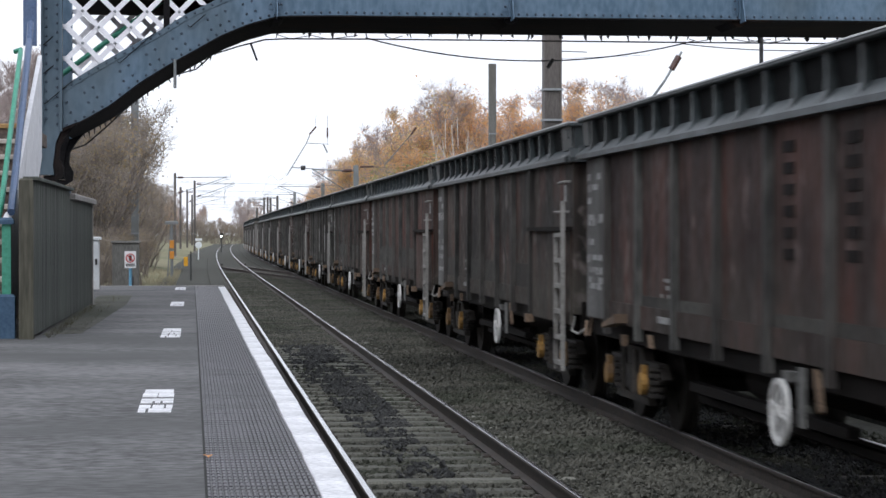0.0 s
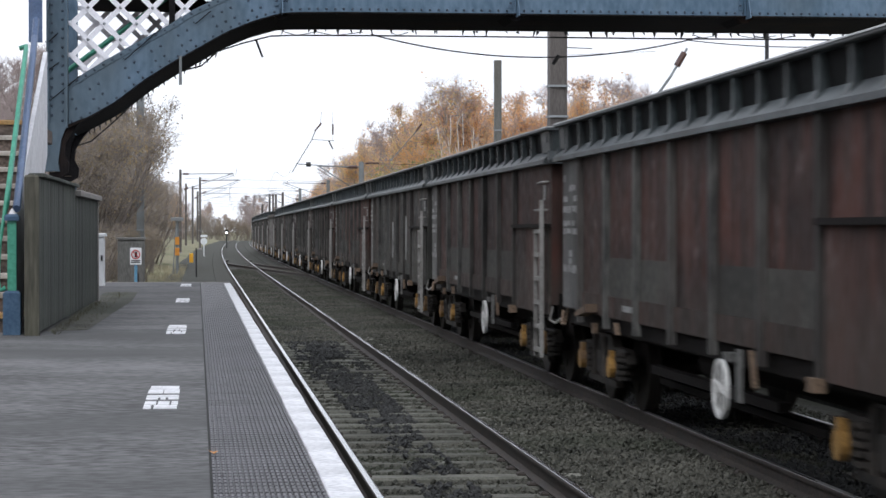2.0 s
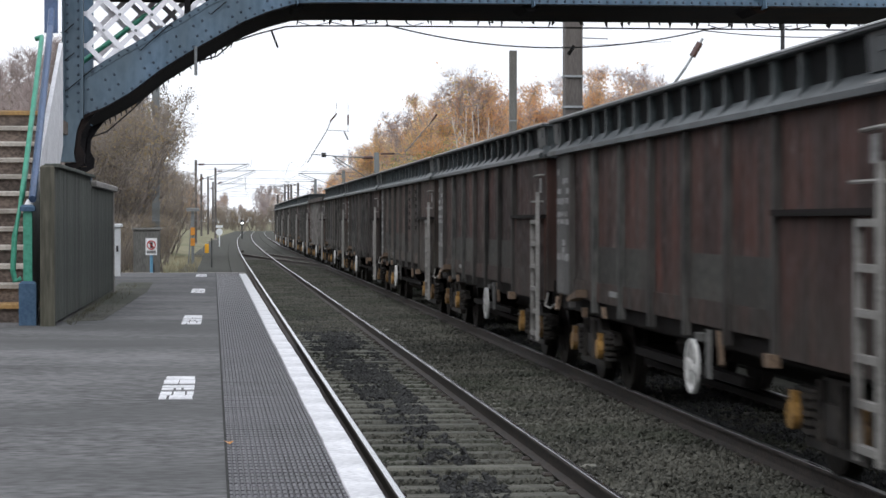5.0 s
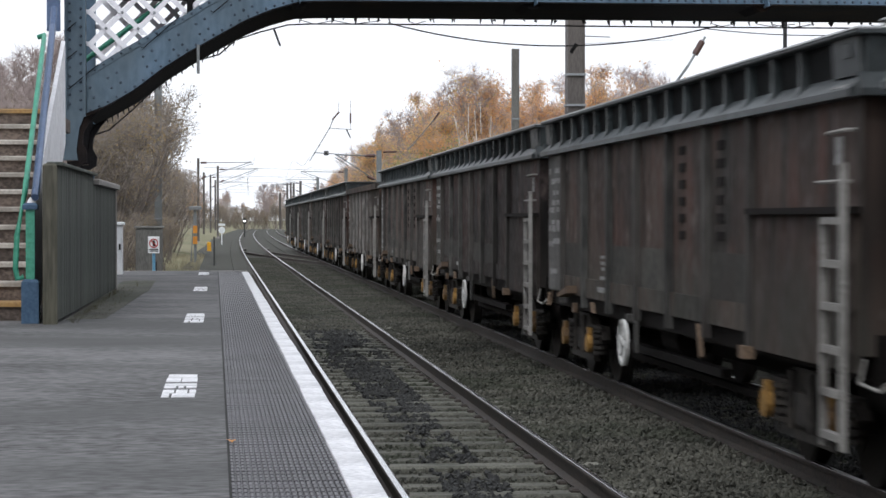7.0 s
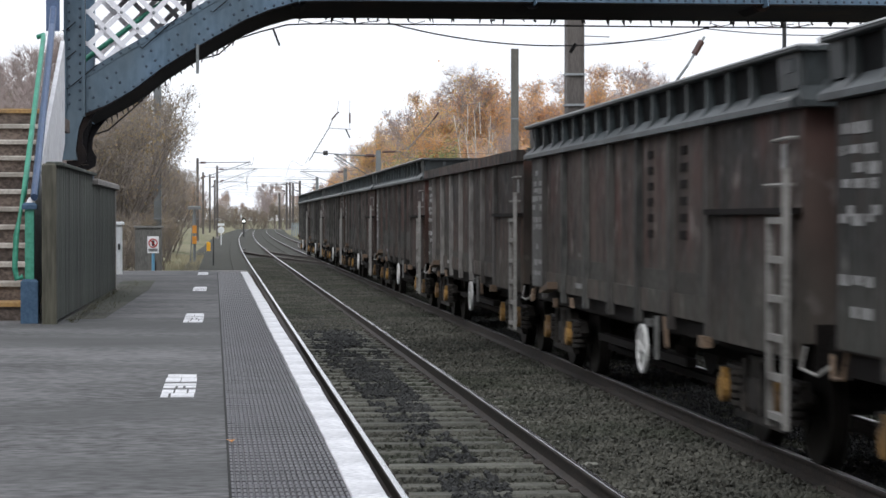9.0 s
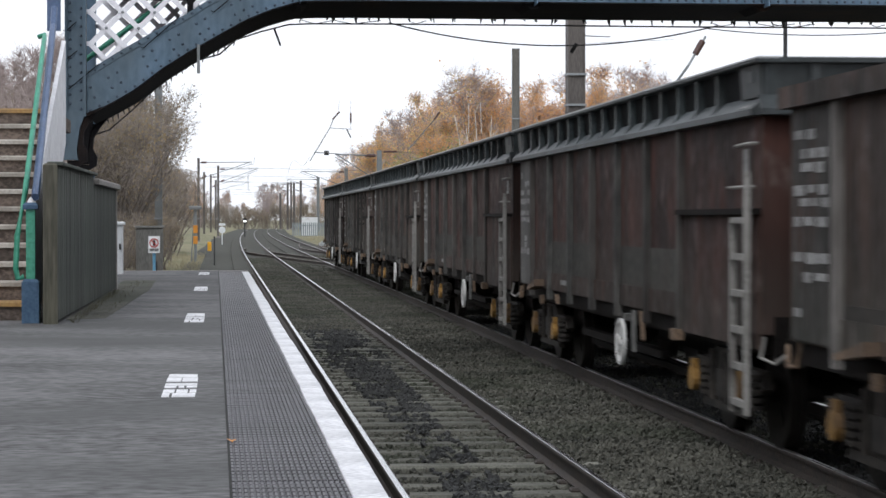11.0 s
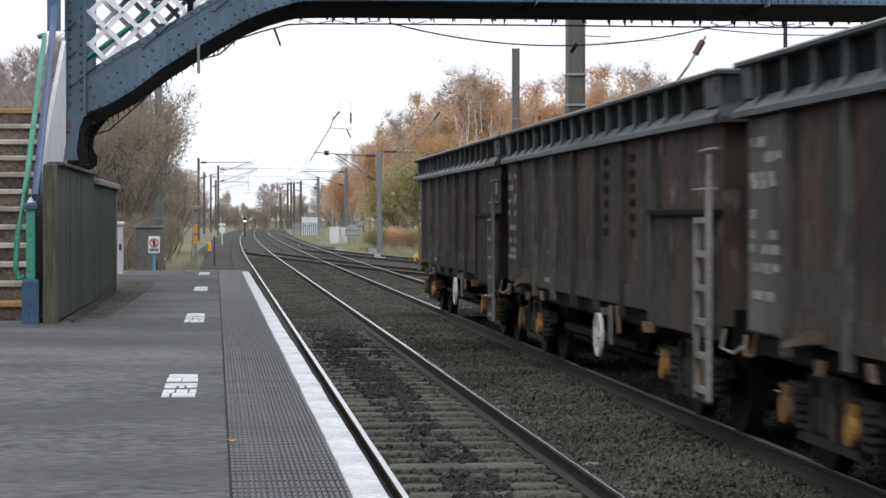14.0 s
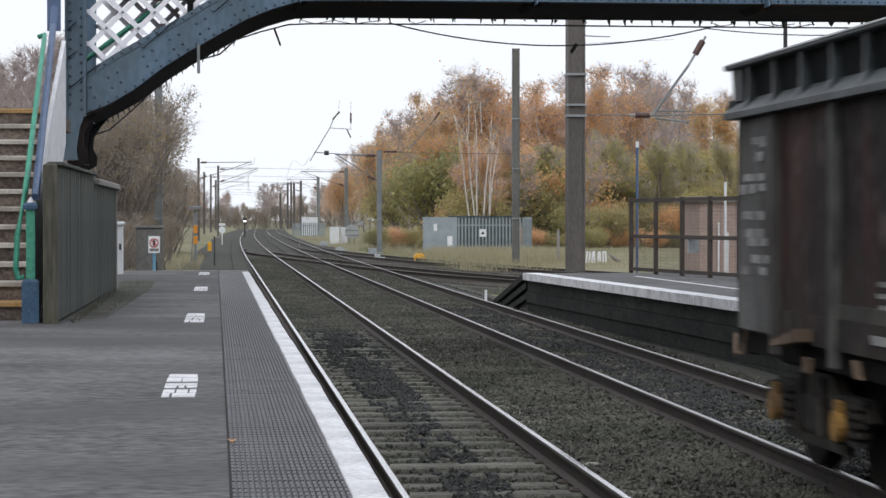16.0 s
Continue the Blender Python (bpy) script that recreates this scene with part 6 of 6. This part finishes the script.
                f = Mesh().add([(s * (HALF + e), y + d, Z1 + z) for z, e, d in ((0.05, 0.088, foot), (0.15, 0.040, waist * 1.25), (0.28, 0.036, waist), (Z2 - Z1 - 0.046, 0.044, waist)) for d in (-d, d)]
                               + [(s * (HALF - 0.065), y + d, Z1 + z) for z, d in ((0.12, foot), (0.15, waist * 1.25), (0.28, waist), (Z2 - Z1 - 0.046, waist)) for d in (-d, d)],
                               [(0, 1, 3, 2), (2, 3, 5, 4), (4, 5, 7, 6), (0, 2, 10, 8), (2, 4, 12, 10), (4, 6, 14, 12), (1, 9, 11, 3), (3, 11, 13, 5), (5, 13, 15, 7), (0, 8, 9, 1), (6, 7, 15, 14), (8, 10, 11, 9), (10, 12, 13, 11), (12, 14, 15, 13)])
                part("fin", f, rim, ledge)
            for y0, y1 in ((-0.36, -0.02), (-LEN + 0.1, -LEN + 0.78)):
                part("corner_plate", Mesh().prism([(s * (HALF - 0.03), Z1 + 0.15), (s * (HALF + 0.012), Z1 + 0.15), (s * (HALF + 0.03), Z2 - 0.041), (s * (HALF - 0.01), Z2 - 0.041)], "y", y0, y1), rim, ledge)
            part("lifting_lug", Mesh().block(s * (HALF + 0.0), -LEN + 0.3, Z1 + 0.27, s * (HALF + 0.034), -LEN + 0.46, Z2 - 0.08, 0.01), M["wagon_ledge"], ledge)
            part("rubbed_mark", Mesh().prism([(s * (HALF + 0.085), Z1 + 0.068), (s * (HALF + 0.062), Z1 + 0.089), (s * (HALF + 0.058), Z1 + 0.084), (s * (HALF + 0.081), Z1 + 0.063)], "y", -LEN + 0.28, -LEN + 0.62), M["faded_mark"], ledge, "bright rubbed streak")
        for y0, d in ((-0.12, 1), (-LEN + 0.12, -1)):
            e = part("rim_end", Mesh().prism([(y0, Z1 + 0.0), (y0 + d * 0.07, Z1), (y0 + d * 0.10, Z2 - 0.045), (y0 + d * 0.03, Z2 - 0.045)], "x", -HALF + 0.0, HALF - 0.0), rim, w)
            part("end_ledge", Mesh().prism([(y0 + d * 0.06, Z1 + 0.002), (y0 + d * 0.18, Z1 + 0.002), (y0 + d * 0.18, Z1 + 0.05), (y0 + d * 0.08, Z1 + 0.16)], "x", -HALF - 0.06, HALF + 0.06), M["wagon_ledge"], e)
            part("end_capping", Mesh().box(-HALF + 0.085, min(y0, y0 + d * 0.17), Z2 - 0.044, HALF - 0.085, max(y0, y0 + d * 0.17), Z2 - 0.003), rim, e)
            for x in (-0.8, -0.27, 0.27, 0.8):
                part("end_fin", Mesh().prism([(y0 + d * 0.06, Z1 + 0.1), (y0 + d * 0.15, Z1 + 0.08), (y0 + d * 0.13, Z2 - 0.046), (y0 + d * 0.08, Z2 - 0.046)], "x", x - 0.035, x + 0.035), rim, e)
    # ladder, grab rails and brackets
    lad = Mesh().box(-HALF - 0.13, -LEN + 0.17, 0.36, -HALF - 0.085, -LEN + 0.23, 2.28).box(-HALF - 0.13, -LEN + 0.65, 0.36, -HALF - 0.085, -LEN + 0.71, 1.9)
    ladder = part("ladder", lad, M["ladder"], w, "dusty pale side ladder")
    for k in range(6):
        z = 0.42 + 0.29 * k
        part("rung", Mesh().box(-HALF - 0.14, -LEN + 0.22, z, -HALF - 0.08, -LEN + 0.66, z + 0.05), M["ladder"], ladder)
    part("grab_rail", Mesh().tube([(-HALF - 0.02, -LEN + 0.2, 2.5), (-HALF - 0.08, -LEN + 0.24, 2.5), (-HALF - 0.08, -LEN + 0.7, 2.49), (-HALF - 0.02, -LEN + 0.75, 2.49)], 0.015, 6), M["ladder"], w)
    part("grab_rail", Mesh().tube([(-HALF - 0.02, -LEN + 0.3, 2.16), (-HALF - 0.08, -LEN + 0.34, 2.16), (-HALF - 0.08, -LEN + 0.96, 2.16), (-HALF - 0.02, -LEN + 1.0, 2.16)], 0.015, 6), M["ladder"], w)
    part("step_iron", Mesh().tube([(-HALF + 0.02, -LEN + 0.12, 0.98), (-HALF - 0.02, -LEN + 0.1, 0.82), (-HALF - 0.02, -LEN - 0.35, 0.80), (-HALF + 0.05, -LEN - 0.5, 0.88)], 0.013, 6), M["ladder"], w)
    for s in (-1, 1):
        part("bracket", Mesh().prism([(-2.5, 1.12), (-1.8, 1.0), (-1.8, 0.96), (-2.5, 1.03)], "x", s * (HALF + 0.001), s * (HALF + 0.14)), M["tan"], w, "rusty tan corner bracket")
        part("bracket", Mesh().prism([(-2.48, 0.8), (-2.38, 0.8), (-2.36, 0.91), (-2.5, 0.91)], "x", s * HALF, s * (HALF + 0.05)), M["tan"], w, "rusty tan corner bracket")
        part("shunter_loop", Mesh().tube([(s * (HALF - 0.03), -0.3, 1.0), (s * HALF, -0.28, 0.82), (s * HALF, -0.05, 0.80), (s * (HALF - 0.05), 0.15, 0.95)], 0.018, 6), M["tan"], w)
        part("bracket", Mesh().box(s * HALF, -RIBS[-1] - 0.08, 0.8, s * (HALF + 0.1), -RIBS[-1] + 0.08, 0.9), M["tan"], w, "rusty tan lifting bracket")
        part("hanger", Mesh().prism([(-9.45, 0.7), (-9.41, 0.68), (-9.29, 0.98), (-9.34, 0.98)], "x", s * (HALF - 0.02), s * (HALF + 0.02)), M["tan"], w, "tan hanger")
        part("hanger", Mesh().prism([(-3.70, 0.84), (-3.65, 0.84), (-3.57, 0.96), (-3.63, 0.96)], "x", s * (HALF - 0.02), s * (HALF + 0.03)), M["tan"], w, "tan hanger")
    # handbrake wheel with spokes
    hub = (-HALF - 0.10, -8.7 if brake is None else brake, 0.64)
    hb = Mesh().disc(hub, "x", 0.24, 0.018, 28, 0.207)
    hb.disc(hub, "x", 0.05, 0.03, 10)
    for k in range(3):
        a = k * math.pi / 3 + 0.3
        c, sn = math.cos(a) * 0.21, math.sin(a) * 0.21
        hb.tube([(hub[0], hub[1] - c, hub[2] - sn), (hub[0], hub[1] + c, hub[2] + sn)], 0.011, 6)
    part("handbrake_wheel", hb, M["brake_white"], w, "white spoked handbrake wheel")
    part("handbrake_bracket", Mesh().box(-HALF - 0.03, hub[1] - 0.34, 0.55, -HALF + 0.0, hub[1] - 0.22, 0.97).box(-HALF - 0.06, hub[1] - 0.1, 0.86, -HALF + 0.02, hub[1] + 0.1, 0.93), M["wagon_pale"], w)
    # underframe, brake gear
    # sill spread wide to block far-side light showing under the wagon
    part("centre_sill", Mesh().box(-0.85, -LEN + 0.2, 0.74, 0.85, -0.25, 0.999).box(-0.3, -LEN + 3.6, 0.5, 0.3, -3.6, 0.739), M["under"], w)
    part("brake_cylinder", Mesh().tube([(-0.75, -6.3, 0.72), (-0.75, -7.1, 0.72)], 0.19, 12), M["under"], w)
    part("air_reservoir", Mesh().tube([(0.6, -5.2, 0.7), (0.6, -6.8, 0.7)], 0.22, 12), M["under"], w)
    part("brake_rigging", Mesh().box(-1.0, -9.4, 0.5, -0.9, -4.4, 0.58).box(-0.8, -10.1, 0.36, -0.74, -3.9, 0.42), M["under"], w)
    for s in (-0.87, 0.87):
        for y0, d in ((-0.06, 1), (-LEN + 0.06, -1)):
            bf = Mesh().disc((s, y0 + d * 0.33, 0.98), "y", 0.21, 0.02, 16)
            bf.tube([(s, y0, 0.98), (s, y0 + d * 0.33, 0.98)], 0.1, 10)
            part("buffer", bf, M["under"], w)
    part("coupler", Mesh().box(-0.12, -0.1, 0.85, 0.12, 0.72, 1.08).box(-0.12, -LEN - 0.72, 0.85, 0.12, -LEN + 0.1, 1.08), M["under"], w)
    # bogies with side frames, coil springs and yellow axle caps; wheelsets turn
    sets = []
    for cy in (-2.0, -LEN + 2.1):
        bg = part("bogie_frame", Mesh().box(-1.0, cy - 0.18, 0.42, 1.0, cy + 0.18, 0.72), M["under"], w)
        for s in (-1, 1):
            o = [(cy - 1.35, 0.52), (cy - 1.2, 0.66), (cy - 0.55, 0.66), (cy - 0.4, 0.78), (cy + 0.4, 0.78), (cy + 0.55, 0.66), (cy + 1.2, 0.66), (cy + 1.35, 0.52), (cy + 1.1, 0.46), (cy + 0.55, 0.5), (cy + 0.3, 0.3), (cy - 0.3, 0.3), (cy - 0.55, 0.5), (cy - 1.1, 0.46)]
            part("side_frame", Mesh().prism(o, "x", s * 0.93, s * 1.03), M["bogie"], bg)
            part("tie_bar", Mesh().prism([(cy - 0.86, 0.24), (cy + 0.86, 0.24), (cy + 0.78, 0.31), (cy - 0.78, 0.31)], "x", s * 0.97, s * 1.05), M["bogie"], bg)
            part("bolster_end", Mesh().box(s * 0.95, cy - 0.2, 0.36, s * 1.08, cy + 0.2, 0.6), M["bogie"], bg)
            for q in (-0.3, 0.3):
                part("damper", Mesh().tube([(s * 1.08, cy + q, 0.32), (s * 1.08, cy + q * 0.9, 0.76)], 0.035, 8), M["bogie"], bg)
            for a in (-0.9, 0.9):
                ax = Mesh().box(s * 0.93, cy + a - 0.14, 0.36, s * 1.09, cy + a + 0.14, 0.62)
                part("axle_box", ax, M["bogie"], bg)
                cp = part("axle_cap", Mesh().disc((s * 1.12, cy + a, 0.46), "x", 0.11, 0.035, 14).box(s * 1.09, cy + a - 0.06, 0.55, s * 1.14, cy + a + 0.06, 0.64), M["axle_yellow"], bg, "dirty yellow axle cap")
                for q in (-0.27, 0.27):
                    sp = Mesh()
                    for k in range(5):
                        sp.disc((s * 1.03, cy + a + q, 0.36 + 0.065 * k), "z", 0.085, 0.018, 12)
                    part("coil_spring", sp, M["bogie"], bg)
        for a in (-0.9, 0.9):
            ws = Mesh()
            ws.tube([(-0.96, 0, 0), (0.96, 0, 0)], 0.085, 10)
            wo = part("wheelset", ws, M["wheel"], w, "worn steel wheelset")
            wo.location = (0, cy + a, 0.46)
            for s in (-1, 1):
                wm = Mesh().disc((s * 0.735, 0, 0), "x", 0.46, 0.065, 28).disc((s * 0.68, 0, 0), "x", 0.49, 0.015, 28)
                for k in range(3):
                    wm.disc((s * 0.80, 0.25 * math.cos(k * 2.094), 0.25 * math.sin(k * 2.094)), "x", 0.05, 0.012, 8)
                part("wheel", wm, M["wheel"], wo)
    return w


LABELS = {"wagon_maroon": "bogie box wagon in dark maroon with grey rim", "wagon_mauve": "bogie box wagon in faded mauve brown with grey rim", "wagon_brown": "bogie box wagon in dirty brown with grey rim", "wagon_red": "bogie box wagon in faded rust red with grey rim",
          "wagon_grey": "bogie box wagon in sooty dark grey with grey rim"}
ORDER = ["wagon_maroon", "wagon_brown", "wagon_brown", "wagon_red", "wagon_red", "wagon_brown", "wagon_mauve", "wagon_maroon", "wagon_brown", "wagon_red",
         "wagon_red", "wagon_grey", "wagon_red", "wagon_red", "wagon_brown", "wagon_red", "wagon_brown", "wagon_red"]
SLOTTED, LOW = {1, 6, 8, 15}, {5}
WAGONS, protos = [], {}
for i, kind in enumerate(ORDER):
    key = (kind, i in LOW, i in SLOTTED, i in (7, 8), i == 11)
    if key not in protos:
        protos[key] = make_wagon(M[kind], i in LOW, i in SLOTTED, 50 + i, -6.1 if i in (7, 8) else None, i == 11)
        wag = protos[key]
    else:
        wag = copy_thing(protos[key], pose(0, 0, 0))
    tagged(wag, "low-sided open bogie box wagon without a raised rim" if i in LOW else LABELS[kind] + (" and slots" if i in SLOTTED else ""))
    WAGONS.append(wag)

# where the tail end of the last wagon stands, second by second
TAIL = [(0.0, 252.4), (1.5, 231.2), (3.5, 202.2), (7.0, 150.6), (9.0, 121.7), (12.5, 70.6), (14.5, 40.9), (15.5, 25.9), (16.0, 18.3)]


def tail(t):
    """Smooth run through TAIL."""
    k = 0
    while k < len(TAIL) - 2 and t > TAIL[k + 1][0]:
        k += 1
    (t0, a), (t1, b) = TAIL[k], TAIL[k + 1]
    def slope(j):
        lo, hi = max(0, j - 1), min(len(TAIL) - 1, j + 1)
        return (TAIL[hi][1] - TAIL[lo][1]) / (TAIL[hi][0] - TAIL[lo][0])
    h, u = t1 - t0, (t - t0) / (t1 - t0)
    return a * (1 + 2 * u) * (1 - u) ** 2 + h * slope(k) * u * (1 - u) ** 2 + b * u * u * (3 - 2 * u) + h * slope(k + 1) * u * u * (u - 1)


def motions():
    """The train rolls towards the eye; every wagon follows the track, its wheels turn."""
    times = [0.25 * k for k in range(65)]
    for i, wag in enumerate(WAGONS):
        keys = []
        for t in times:
            y = tail(t) - PITCH * i
            mid = y - LEN / 2
            a = heading(mid)
            keys.append((t, Matrix.Translation((T2 + bend(mid) - math.sin(a) * LEN / 2, y, 0)) @ pose(0, 0, 0, 0, 0, math.degrees(a))))
        walk(wag, keys)
        for ws in [o for o in wag.children if o.name.split(".")[0] == "wheelset"]:
            at = ws.location.copy()
            spin, turn = [], 0.0
            for f in range(0, 481):
                t = f / FPS
                turn = math.degrees((tail(0) - tail(t)) / 0.46)
                spin.append((t, pose(at.x, at.y, at.z, turn, 0, 0)))
            walk(ws, spin)


motions()
